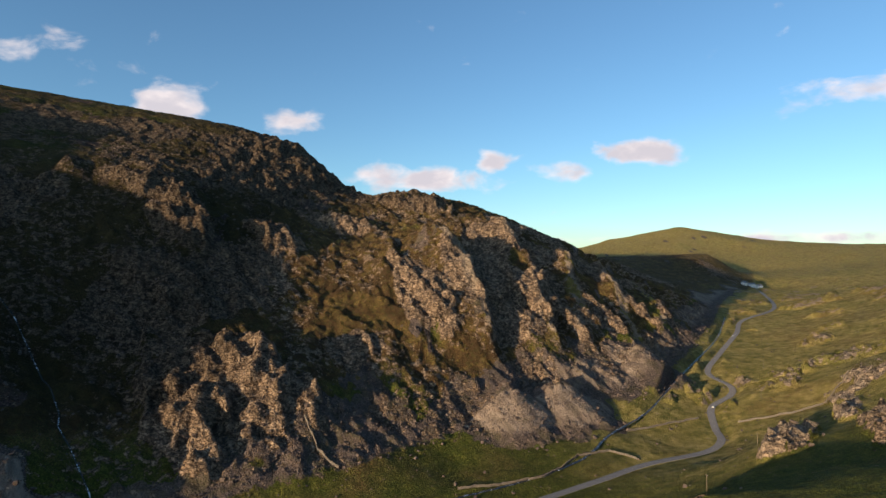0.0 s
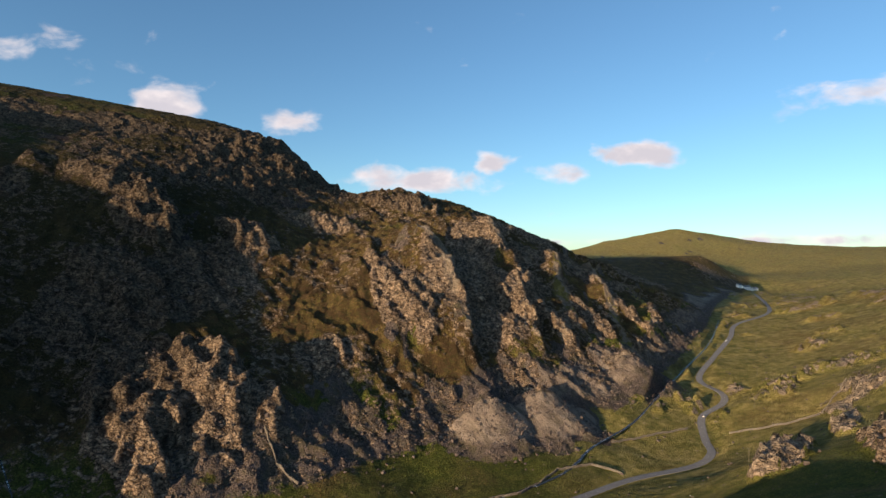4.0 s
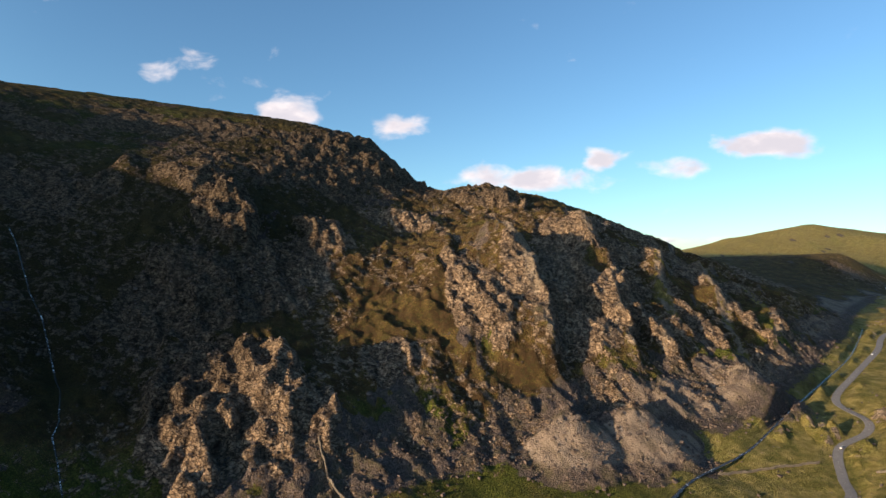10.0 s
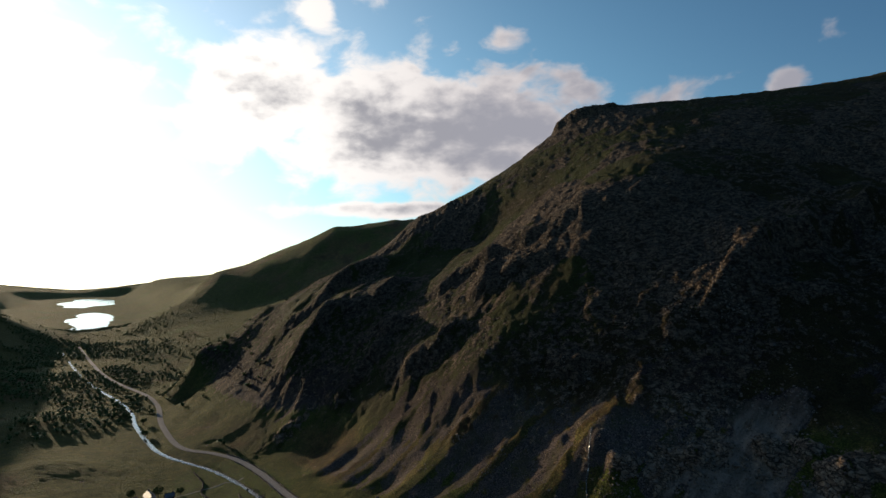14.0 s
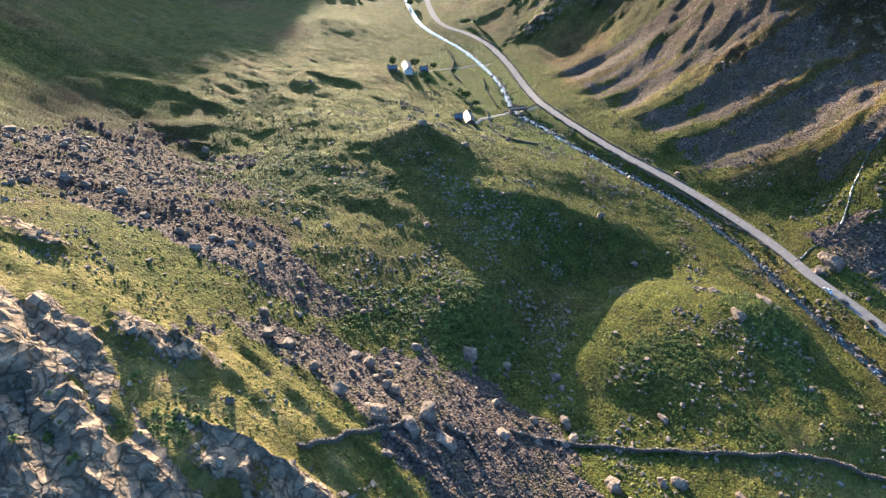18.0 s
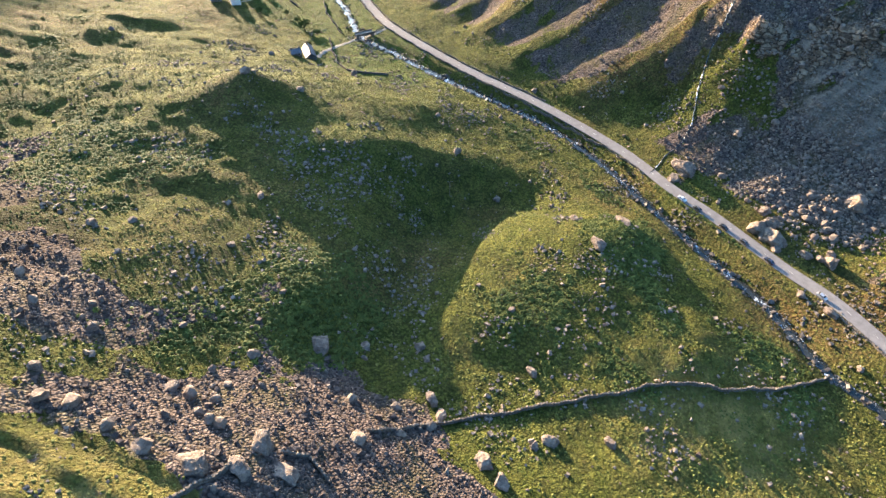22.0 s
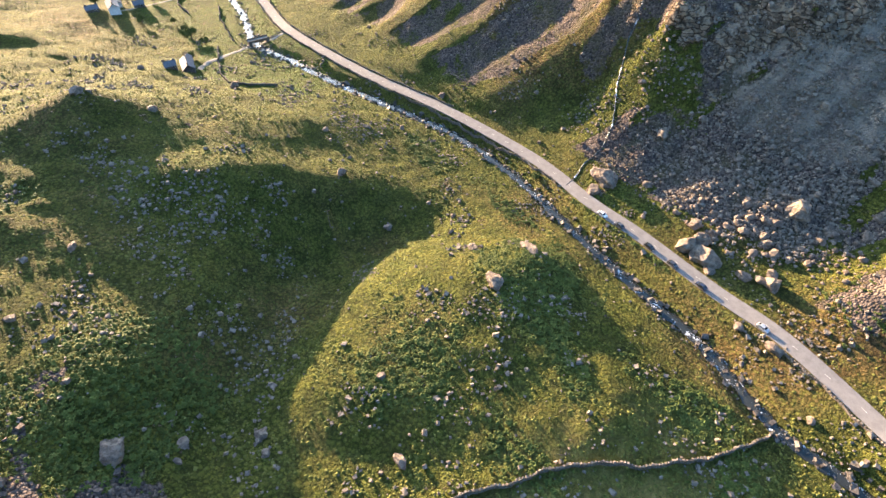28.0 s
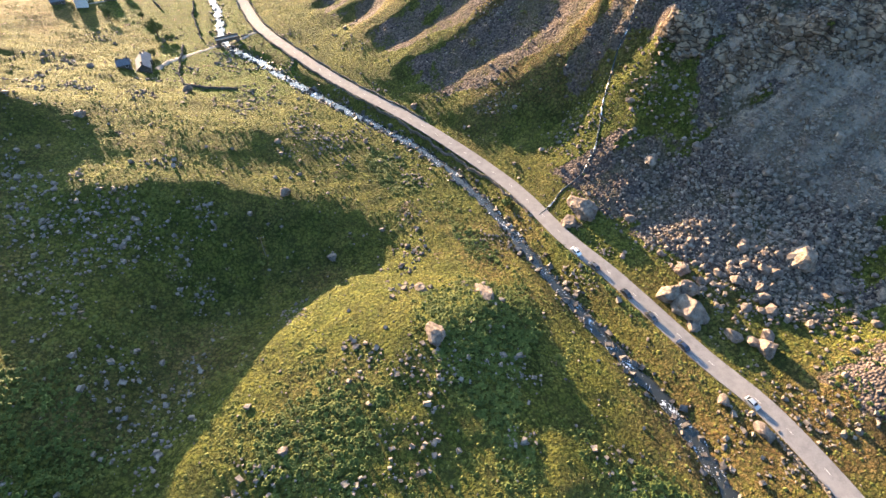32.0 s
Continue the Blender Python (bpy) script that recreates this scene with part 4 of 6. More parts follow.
# ---------------------------------------------------------------- ground
def sheet(name, gx, gy, fn, mat):
    xx, yy = np.meshgrid(gx, gy)
    grids = fn(gx, gy)
    z, rock, scree, lush, tone = (a.ravel() for a in grids)
    nx, ny = len(gx), len(gy)
    me = bpy.data.meshes.new(name)
    co = np.c_[xx.ravel(), yy.ravel(), z].astype(np.float32)
    i = (np.arange(ny - 1)[:, None] * nx + np.arange(nx - 1)[None, :]).ravel()
    quads = np.c_[i, i + 1, i + 1 + nx, i + nx].astype(np.int32)
    me.vertices.add(len(co)), me.loops.add(quads.size), me.polygons.add(len(quads))
    me.vertices.foreach_set("co", co.ravel())
    me.loops.foreach_set("vertex_index", quads.ravel())
    me.polygons.foreach_set("loop_start", np.arange(0, quads.size, 4, dtype=np.int32))
    me.polygons.foreach_set("use_smooth", (rock[quads].mean(axis=1) < 0.4) | (co[quads[:, 0], 1] > 330))
    me.update(calc_edges=True)
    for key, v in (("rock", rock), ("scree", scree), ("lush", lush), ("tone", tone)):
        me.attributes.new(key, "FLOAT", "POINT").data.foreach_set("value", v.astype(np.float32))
    me.materials.append(mat)
    return new(name, me), grids


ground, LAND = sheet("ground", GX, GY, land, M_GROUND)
tagged(ground, "steep mountain valley of rough green and brown turf, grey crags and scree", "ground", kind="structure")
GZ = LAND[0]


def height(x, y):
    """Height of the ground sheet at a place."""
    i, j = int(np.clip(np.searchsorted(GX, x) - 1, 0, len(GX) - 2)), int(np.clip(np.searchsorted(GY, y) - 1, 0, len(GY) - 2))
    u, v = (x - GX[i]) / (GX[i + 1] - GX[i]), (y - GY[j]) / (GY[j + 1] - GY[j])
    return float((GZ[j, i] * (1 - u) + GZ[j, i + 1] * u) * (1 - v) + (GZ[j + 1, i] * (1 - u) + GZ[j + 1, i + 1] * u) * v)


# ---------------------------------------------------------------- road
def ribbon(name, line, half, lift, mat, depth=0.5, offset=0.0):
    bm = bmesh.new()
    pts = [Vector(p) for p in line]
    prev = None
    for k, p in enumerate(pts):
        d = (pts[min(k + 1, len(pts) - 1)] - pts[max(k - 1, 0)])
        side = Vector((d.y, -d.x, 0)).normalized()
        c = p + side * offset
        ring = [bm.verts.new(c - side * half + Vector((0, 0, -depth))), bm.verts.new(c - side * half + Vector((0, 0, lift - 0.05))), bm.verts.new(c + Vector((0, 0, lift))),
                bm.verts.new(c + side * half + Vector((0, 0, lift - 0.05))), bm.verts.new(c + side * half + Vector((0, 0, -depth)))]
        if prev:
            for a in range(4):
                bm.faces.new((prev[a], prev[a + 1], ring[a + 1], ring[a]))
        prev = ring
    bmesh.ops.recalc_face_normals(bm, faces=bm.faces)
    me = bpy.data.meshes.new(name)
    bm.to_mesh(me), bm.free()
    me.materials.append(mat)
    return new(name, me)


road = tagged(ribbon("road", fine_line(ROAD, 8), 3.2, 0.0, M_ROAD), "narrow grey tarmac road winding along the valley floor", "road", kind="structure")
# ---------------------------------------------------------------- more materials
M_BOULDER = make_plain("grey_brown_boulder", (0.085, 0.064, 0.051), (0.24, 0.185, 0.145), 0.5, 0.9, 0.25)
M_TURF_STONE = make_plain("pale_grey_stone", (0.095, 0.077, 0.062), (0.25, 0.205, 0.165), 0.7, 0.9, 0.1)
M_SCREE = make_plain("scree_stone", (0.043, 0.033, 0.029), (0.14, 0.106, 0.09), 0.35, 0.9, 0.2)
M_PALE = make_plain("pale_lichened_boulder", (0.10, 0.076, 0.058), (0.28, 0.215, 0.165), 0.5, 0.9, 0.2)
M_WALL = make_plain("dry_stone", (0.05, 0.043, 0.036), (0.17, 0.145, 0.12), 1.6, 0.9, 0.2)
M_WET = make_plain("wet_stream_stone", (0.035, 0.03, 0.027), (0.14, 0.12, 0.105), 0.8, 0.6, 0.1)
M_LEAF = make_plain("bracken_fronds", (0.042, 0.058, 0.012), (0.11, 0.13, 0.026), 0.3, 0.8, 0.05)
M_TUFT = make_plain("grass_tussock", (0.06, 0.075, 0.014), (0.145, 0.142, 0.034), 0.12, 0.9, 0.05)
M_TREE = make_plain("tree_leaves", (0.03, 0.055, 0.012), (0.085, 0.12, 0.03), 0.4, 0.8, 0.05)
M_BARK = make_plain("bark", (0.07, 0.055, 0.04), (0.16, 0.13, 0.10), 2.0, 0.9, 0.05)
M_SLATE = make_plain("roof_slate", (0.09, 0.095, 0.11), (0.19, 0.195, 0.21), 1.2, 0.45, 0.03)
M_RENDER = make_plain("whitewashed_wall", (0.62, 0.60, 0.56), (0.80, 0.78, 0.74), 0.8, 0.85, 0.02)
M_WOOD = make_plain("weathered_timber", (0.09, 0.07, 0.05), (0.20, 0.16, 0.12), 2.0, 0.85, 0.02)
M_TRACK = make_plain("gravel_track", (0.20, 0.175, 0.14), (0.32, 0.285, 0.235), 1.0, 0.95, 0.05)
M_LINE = make_plain("worn_road_paint", (0.42, 0.41, 0.38), (0.62, 0.60, 0.56), 3.0, 0.8, 0.0)
M_TYRE, M_CHROME = make_plain("tyre_rubber", (0.02, 0.02, 0.02), (0.035, 0.035, 0.035), 6, 0.9, 0.0), material("wheel_alloy", 0.3)[0]
M_CHROME.node_tree.nodes["Principled BSDF"].inputs["Base Color"].default_value = (0.5, 0.5, 0.5, 1)
M_CHROME.node_tree.nodes["Principled BSDF"].inputs["Metallic"].default_value = 1.0


def plain(name, col, rough, metal=0.0, coat=0.0):
    m, nt, b = material(name, rough)
    b.inputs["Base Color"].default_value, b.inputs["Metallic"].default_value, b.inputs["Coat Weight"].default_value = (*col, 1), metal, coat
    b.inputs["Specular IOR Level"].default_value = 0.5
    return m


M_GLASS = plain("dark_window_glass", (0.02, 0.025, 0.03), 0.06)
M_LAMP_RED, M_LAMP_WHITE = plain("red_lamp_glass", (0.35, 0.02, 0.02), 0.2), plain("clear_lamp_glass", (0.7, 0.7, 0.72), 0.15)
PAINTS = {k: plain(k + "_car_paint", c, 0.3, 0.0, 0.6) for k, c in (("white", (0.75, 0.75, 0.74)), ("black", (0.015, 0.015, 0.018)), ("dark_blue", (0.02, 0.03, 0.06)), ("dark_grey", (0.06, 0.06, 0.065)), ("silver", (0.45, 0.46, 0.47)))}


def make_water(name, foam, scale):
    m, nt, b = material(name, 0.08)
    p = position(nt)
    n1, n2 = noise_node(nt, p, scale, 6, 0.7, 0.6), noise_node(nt, p, scale * 0.22, 3, 0.5)
    f = ramp(nt, math_node(nt, "ADD", math_node(nt, "MULTIPLY", n1, 0.65), math_node(nt, "MULTIPLY", n2, 0.45)), foam, foam + 0.08)
    nt.links.new(mix(nt, f, (0.02, 0.022, 0.018), (0.72, 0.74, 0.76)), b.inputs["Base Color"])
    nt.links.new(math_node(nt, "MULTIPLY_ADD", f, 0.6, 0.1), b.inputs["Roughness"])
    b.inputs["Specular IOR Level"].default_value = 0.5
    relief(nt, b, n1, 0.5, 0.15)
    return m


M_WATER, M_FALL, M_LAKE = make_water("stream_water", 0.615, 1.3), make_water("falling_water", 0.58, 0.5), make_water("lake_water", 3.0, 0.3)


# ---------------------------------------------------------------- helpers for things
def mesh_of(name, bm, mat, flat=True):
    me = bpy.data.meshes.new(name)
    bm.to_mesh(me), bm.free()
    if mat:
        me.materials.append(mat)
    if not flat:
        me.polygons.foreach_set("use_smooth", np.ones(len(me.polygons), dtype=bool))
    return me


def part(name, bm, mat, parent, label="", flat=True):
    ob = new(name, mesh_of(name, bm, mat, flat))
    ob.parent = parent
    return tagged(ob, label)


def empty(name, m):
    ob = new(name)
    ob.matrix_world = m
    return ob


def box(bm, x0, x1, y0, y1, z0, z1, bevel=0.0):
    vs = bmesh.ops.create_cube(bm, size=1.0)["verts"]
    for v in vs:
        v.co = Vector(((x0 + x1) / 2 + v.co.x * (x1 - x0), (y0 + y1) / 2 + v.co.y * (y1 - y0), (z0 + z1) / 2 + v.co.z * (z1 - z0)))
    if bevel:
        bmesh.ops.bevel(bm, geom=list({e for v in vs for e in v.link_edges}), offset=bevel, segments=1, affect="EDGES")
    return bm


def rock_mesh(name, seed, sub, mat):
    """A boulder of about unit size: a ball cut by random planes, with a rough skin."""
    rnd = random.Random(seed)
    bm = bmesh.new()
    bmesh.ops.create_icosphere(bm, subdivisions=sub, radius=0.72)
    planes = [(Vector((rnd.gauss(0, 1), rnd.gauss(0, 1), rnd.gauss(0, 0.8))).normalized(), rnd.uniform(0.4, 0.6)) for _ in range(11)]
    for v in bm.verts:
        for n, d in planes:
            k = v.co.dot(n) - d
            if k > 0:
                v.co -= n * k
        if sub > 1:
            v.co *= 1 + 0.16 * noise.noise(v.co * 2.6 + Vector((seed, 0, 0))) + 0.10 * noise.noise(v.co * 6 + Vector((0, seed, 0))) + 0.05 * noise.noise(v.co * 14 + Vector((0, 0, seed)))
    return mesh_of(name, bm, mat)


BIG_ROCKS = [rock_mesh("boulder", k, 4, M_BOULDER) for k in range(9)]
PALE_ROCKS = [rock_mesh("boulder", 50 + k, 4, M_PALE) for k in range(4)]


def boulder(x, y, wide, deep, tall, turn, kind, label, sink=0.22, pale=False, tip=0.0):
    wide, deep, tall = 0.88 * wide, 0.88 * deep, 0.74 * tall
    ob = new("boulder", (PALE_ROCKS if pale else BIG_ROCKS)[kind % (4 if pale else 9)])
    z = min(height(x + dx, y + dy) for dx in (-wide * 0.2, 0, wide * 0.2) for dy in (-deep * 0.2, 0, deep * 0.2))
    ob.matrix_world = Matrix.Translation((x, y, z + tall * (0.5 - sink))) @ Euler((radians(tip), radians(tip * 0.6), radians(turn))).to_matrix().to_4x4() @ Matrix.Diagonal((wide, deep, tall, 1))
    return tagged(ob, label, "boulder", "boulders on the valley floor")


def sample(arr, x, y):
    i, j = np.clip(np.searchsorted(GX, x) - 1, 0, len(GX) - 2), np.clip(np.searchsorted(GY, y) - 1, 0, len(GY) - 2)
    u, v = (x - GX[i]) / (GX[i + 1] - GX[i]), (y - GY[j]) / (GY[j + 1] - GY[j])
    return (arr[j, i] * (1 - u) + arr[j, i + 1] * u) * (1 - v) + (arr[j + 1, i] * (1 - u) + arr[j + 1, i + 1] * u) * v


def strew(name, shapes, xs, ys, size, mat, label, category, rng, squash=(0.55, 0.9), sink=0.25, tilt=0.5, zs=None):
    """Many small pieces as one mesh: shapes is a list of (verts, faces)."""
    n = len(xs)
    zs = sample(GZ, xs, ys) if zs is None else zs
    cos, faces, base = [], [], 0
    pick = rng.integers(0, len(shapes), n)
    for k, (vs, fs) in enumerate(shapes):
        idx = np.nonzero(pick == k)[0]
        if not len(idx):
            continue
        m = len(idx)
        sc = size[idx][:, None] * np.c_[rng.uniform(0.75, 1.3, m), rng.uniform(0.75, 1.3, m), rng.uniform(*squash, m)]
        p = vs[None] * sc[:, None, :]
        a, b = rng.uniform(0, 2 * np.pi, m), rng.normal(0, tilt, m)
        ca, sa, cb, sb = np.cos(a)[:, None], np.sin(a)[:, None], np.cos(b)[:, None], np.sin(b)[:, None]
        x1, z1 = p[..., 0] * cb + p[..., 2] * sb, -p[..., 0] * sb + p[..., 2] * cb
        x2, y2 = x1 * ca - p[..., 1] * sa, x1 * sa + p[..., 1] * ca
        off = zs[idx] + sc[:, 2] * (0.5 - sink)
        cos.append(np.stack([x2 + xs[idx][:, None], y2 + ys[idx][:, None], z1 + off[:, None]], -1).reshape(-1, 3))
        faces.append((fs[None] + base + (np.arange(m) * len(vs))[:, None, None]).reshape(-1, 3))
        base += m * len(vs)
    co, fa = np.concatenate(cos).astype(np.float32), np.concatenate(faces).astype(np.int32)
    me = bpy.data.meshes.new(name)
    me.vertices.add(len(co)), me.loops.add(fa.size), me.polygons.add(len(fa))
    me.vertices.foreach_set("co", co.ravel())
    me.loops.foreach_set("vertex_index", fa.ravel())
    me.polygons.foreach_set("loop_start", np.arange(0, fa.size, 3, dtype=np.int32))
    me.polygons.foreach_set("use_smooth", np.zeros(len(fa), dtype=bool))
    me.update(calc_edges=True)
    me.materials.append(mat)
    return tagged(new(name, me), label, category, kind="stuff")


def raw(me):
    me.calc_loop_triangles()
    v, f = np.empty(len(me.vertices) * 3, np.float32), np.empty(len(me.loop_triangles) * 3, np.int32)
    me.vertices.foreach_get("co", v), me.loop_triangles.foreach_get("vertices", f)
    return v.reshape(-1, 3), f.reshape(-1, 3)


STONES = [raw(rock_mesh("stone", 100 + k, 1, None)) for k in range(8)]


def pebble(seed):
    """An eight-cornered stone."""
    r = np.random.default_rng(seed)
    v = np.array([(a, b, c) for a in (-0.5, 0.5) for b in (-0.5, 0.5) for c in (-0.5, 0.5)]) * r.uniform(0.55, 1.1, (8, 3))
    f = np.array([(0, 1, 3), (0, 3, 2), (4, 6, 7), (4, 7, 5), (0, 4, 5), (0, 5, 1), (2, 3, 7), (2, 7, 6), (0, 2, 6), (0, 6, 4), (1, 5, 7), (1, 7, 3)])
    return v, f


PEBBLES = [pebble(k) for k in range(10)]


def frond_clump(seed, blades):
    """A clump of arching leaves round one root."""
    r, vs, fs = np.random.default_rng(seed), [], []
    for k in range(blades):
        a = 2 * np.pi * k / blades + r.uniform(-0.3, 0.3)
        d, w, h = np.array([np.cos(a), np.sin(a)]), r.uniform(0.13, 0.24), r.uniform(0.55, 0.95)
        n = np.array([-d[1], d[0]])
        b = len(vs)
        vs += [(*(n * -0.04), -0.5), (*(n * 0.04), -0.5), (*(d * 0.3 + n * w), h - 0.55), (*(d * 0.3 - n * w), h - 0.55), (*(d * r.uniform(0.55, 0.75)), h - 0.75)]
        fs += [(b, b + 1, b + 2), (b, b + 2, b + 3), (b + 3, b + 2, b + 4)]
    return np.array(vs), np.array(fs)


FRONDS = [frond_clump(k, 6) for k in range(6)]


def tussock(seed):
    r = np.random.default_rng(seed)
    n = 6
    ring = [(0.5 * np.cos(2 * np.pi * k / n) * r.uniform(0.8, 1.2), 0.5 * np.sin(2 * np.pi * k / n) * r.uniform(0.8, 1.2), -0.5) for k in range(n)]
    return np.array(ring + [(r.uniform(-0.15, 0.15), r.uniform(-0.15, 0.15), 0.5)]), np.array([(k, (k + 1) % n, n) for k in range(n)])


TUFTS = [tussock(k) for k in range(6)]
_, ROCK_G, SCREE_G, _, _ = LAND


def chosen(rng, n, x0, x1, y0, y1, keep):
    """n random places in a stretch of the plan, kept by chance keep(x, y)."""
    xs, ys = rng.uniform(x0, x1, n), rng.uniform(y0, y1, n)
    m = rng.uniform(0, 1, n) < keep(xs, ys)
    return xs[m], ys[m]


def off_road(x, y):
    """1 away from the road and the stream, 0 on them."""
    best = np.full(len(x), 99.0)
    for line, wide in ((ROAD_LINE, 4.2), (STREAM_LINE, 2.8)):
        pts = np.array([p for p in along(line, 4)])[:, :2]
        pts = pts[(pts[:, 0] > x.min() - 9) & (pts[:, 0] < x.max() + 9)]
        for k in range(0, len(x), 4000):
            if len(pts):
                d = np.sqrt(((x[k:k + 4000, None] - pts[None, :, 0]) ** 2 + (y[k:k + 4000, None] - pts[None, :, 1]) ** 2).min(axis=1)) - wide
                best[k:k + 4000] = np.minimum(best[k:k + 4000], d)
    return (best > 0).astype(float)


# ---------------------------------------------------------------- water
def draped(name, line, half, mat, lift, rng, sides=2):
    """A strip of water with ragged banks, laid on the ground."""
    pts = along(line, 2.0)
    bm, prev = bmesh.new(), None
    for k, p in enumerate(pts):
        d = pts[min(k + 1, len(pts) - 1)] - pts[max(k - 1, 0)]
        s = np.array([d[1], -d[0]]) / max(1e-6, np.hypot(d[0], d[1]))
        w = half(k / len(pts)) * rng.uniform(0.75, 1.25)
        mid = p[:2] + s * rng.uniform(-0.3, 0.3) * w
        z = p[2] if lift is None else height(*mid) + lift
        ring = [bm.verts.new((*(mid + s * w * q), (z if lift is None else height(*(mid + s * w * q)) + lift) - (0.25 if abs(q) == 1 else 0))) for q in (-1, -0.4, 0.4, 1)]
        if prev:
            for a in range(3):
                bm.faces.new((prev[a], prev[a + 1], ring[a + 1], ring[a]))
        prev = ring
    bmesh.ops.recalc_face_normals(bm, faces=bm.faces)
    return new(name, mesh_of(name, bm, mat, False))


rng = np.random.default_rng(5)
stream = [(x, y, z - 0.75) for x, y, z in STREAM_LINE]
tagged(draped("stream", stream, lambda t: max(0.4, 1.9 + 2.6 * max(0.0, 0.7 - t) - 5.0 * max(0.0, t - 0.66)), M_WATER, None, rng), "rocky mountain stream with white water", "stream", kind="structure")
FALL_A = [(-352, 192, 0), (-341, 187, 0), (-337, 186, 0), (-334, 183.4, 0), (-320, 181, 0), (-310, 181, 0), (-302, 180, 0), (-294, 177, 0), (-288, 170, 0), (-276, 163, 0)]
tagged(draped("waterfall", FALL_A, lambda t: 0.3, M_FALL, 0.35, rng), "thin white waterfall in a grassy gully", "waterfall")
tagged(draped("waterfall", FALL_B, lambda t: 0.4, M_FALL, 0.45, rng), "thin white waterfall down a dark rock gully", "waterfall")
for cx, cy, half, wide in LAKES:
    bm, a = bmesh.new(), radians(122.3)
    ring = []
    for k in range(40):
        u, v = 1.25 * half * math.cos(k * math.pi / 20), 1.25 * wide * math.sin(k * math.pi / 20)
        ring.append(bm.verts.new((cx - u * math.sin(a) + v * math.cos(a), cy + u * math.cos(a) + v * math.sin(a), -243.5)))
    bm.faces.new(ring)
    tagged(new("lake", mesh_of("lake", bm, M_LAKE)), "distant lake on the valley floor shining in low sun", "lake", kind="structure")

# ---------------------------------------------------------------- rubble, stones and plants
rng = np.random.default_rng(11)
xs, ys = chosen(rng, 190000, -350, 15, -170, 320, lambda x, y: np.clip(sample(SCREE_G, x, y) * 1.2 - 0.1, 0, 1) * 0.55 * (1 - smooth(y, 185, 200)))
k = off_road(xs, ys) > 0
xs, ys = xs[k][:26000], ys[k][:26000]
strew("scree_stones", PEBBLES, xs, ys, np.clip(rng.lognormal(-0.75, 0.5, len(xs)), 0.22, 1.8), M_SCREE, "loose grey scree stones of many sizes", "scree", rng)
xs, ys = chosen(rng, 90000, -460, 420, 300, 980, lambda x, y: np.clip(sample(SCREE_G, x, y) + 0.4 * sample(ROCK_G, x, y), 0.03, 1) * 0.4)
xs, ys = xs[:15000], ys[:15000]
strew("talus_blocks", PEBBLES, xs, ys, np.clip(rng.lognormal(0.1, 0.45, len(xs)), 0.6, 3.0), M_SCREE, "fallen blocks below the crags", "scree", rng)
xs, ys = chosen(rng, 11000, -340, 15, -170, 320, lambda x, y: np.clip(sample(SCREE_G, x, y), 0.03, 1) * smooth(fbm(x, y, 20, 3, 133), -0.3, 0.5) * 0.5 * np.clip(1.1 - 1.5 * bump(x, y, -226, 282, 14, 48, 25.5), 0.03, 1))
k = off_road(xs, ys) > 0
xs, ys = xs[k][:1500], ys[k][:1500]
sz = np.clip(rng.lognormal(0.45, 0.45, len(xs)), 0.8, 4.0)
order = np.argsort(-sz)
xs, ys, sz = xs[order], ys[order], sz[order]
FIELD_ROCKS = [rock_mesh("boulder", 200 + n, 2, M_BOULDER if n % 3 else M_PALE) for n in range(12)]
for n in range(260):
    ob = new("boulder", FIELD_ROCKS[n % 12])
    d = rng.uniform(0.7, 1.25, 3) * sz[n]
    ob.matrix_world = Matrix.Translation((xs[n], ys[n], height(xs[n], ys[n]) + d[2] * 0.16)) @ Euler((rng.normal(0, 0.3), rng.normal(0, 0.3), rng.uniform(0, 6.28))).to_matrix().to_4x4() @ Matrix.Diagonal((*(float(v) for v in (d[0], d[1], d[2] * 0.8)), 1))
    tagged(ob, ("grey angular boulder lying in loose scree" if sample(SCREE_G, xs[n:n + 1], ys[n:n + 1])[0] > 0.4 else "grey boulder lying in rough grass") if n % 3 else "pale lichened boulder fallen from the crags", "boulder", "fallen boulders")
xs, ys, sz = xs[260:], ys[260:], sz[260:]
strew("fallen_boulders", STONES, xs, ys, sz, M_BOULDER, "larger boulders lying among the scree", "boulders", rng, sink=0.3)
xs, ys = chosen(rng, 95000, -420, 40, -110, 320, lambda x, y: (0.07 + 1.6 * smooth(fbm(x, y, 16, 3, 131), 0.12, 0.4)) * (1 - sample(SCREE_G, x, y)) * 0.5)
k = off_road(xs, ys) > 0
xs, ys = xs[k][:15000], ys[k][:15000]
strew("turf_stones", PEBBLES, xs, ys, np.clip(rng.lognormal(-0.62, 0.5, len(xs)), 0.22, 1.7), M_TURF_STONE, "pale stones scattered in rough turf", "stones", rng)
xs, ys = chosen(rng, 60000, -350, -190, 190, 340, lambda x, y: np.clip(sample(SCREE_G, x, y), 0, 1) * (0.12 + 0.5 * bump(x, y, -262, 244, 50, 30, 55)) * np.clip(1.1 - 1.5 * bump(x, y, -226, 282, 14, 48, 25.5), 0, 1))
k = off_road(xs, ys) > 0
xs, ys = xs[k][:9000], ys[k][:9000]
strew("scree_stones", PEBBLES, xs, ys, np.clip(rng.lognormal(-0.6, 0.5, len(xs)), 0.25, 1.6), M_TURF_STONE, "loose pale scree stones in a hillside bowl", "scree", rng)
xs, ys = chosen(rng, 9000, -345, -205, 190, 330, lambda x, y: np.maximum(bump(x, y, -252, 238, 34, 16, 55), 0.35 * bump(x, y, -280, 250, 60, 36, 55)) * (1 - sample(ROCK_G, x, y)) * np.clip(1.1 - 1.5 * bump(x, y, -226, 282, 14, 48, 25.5), 0.02, 1))
k = off_road(xs, ys) > 0
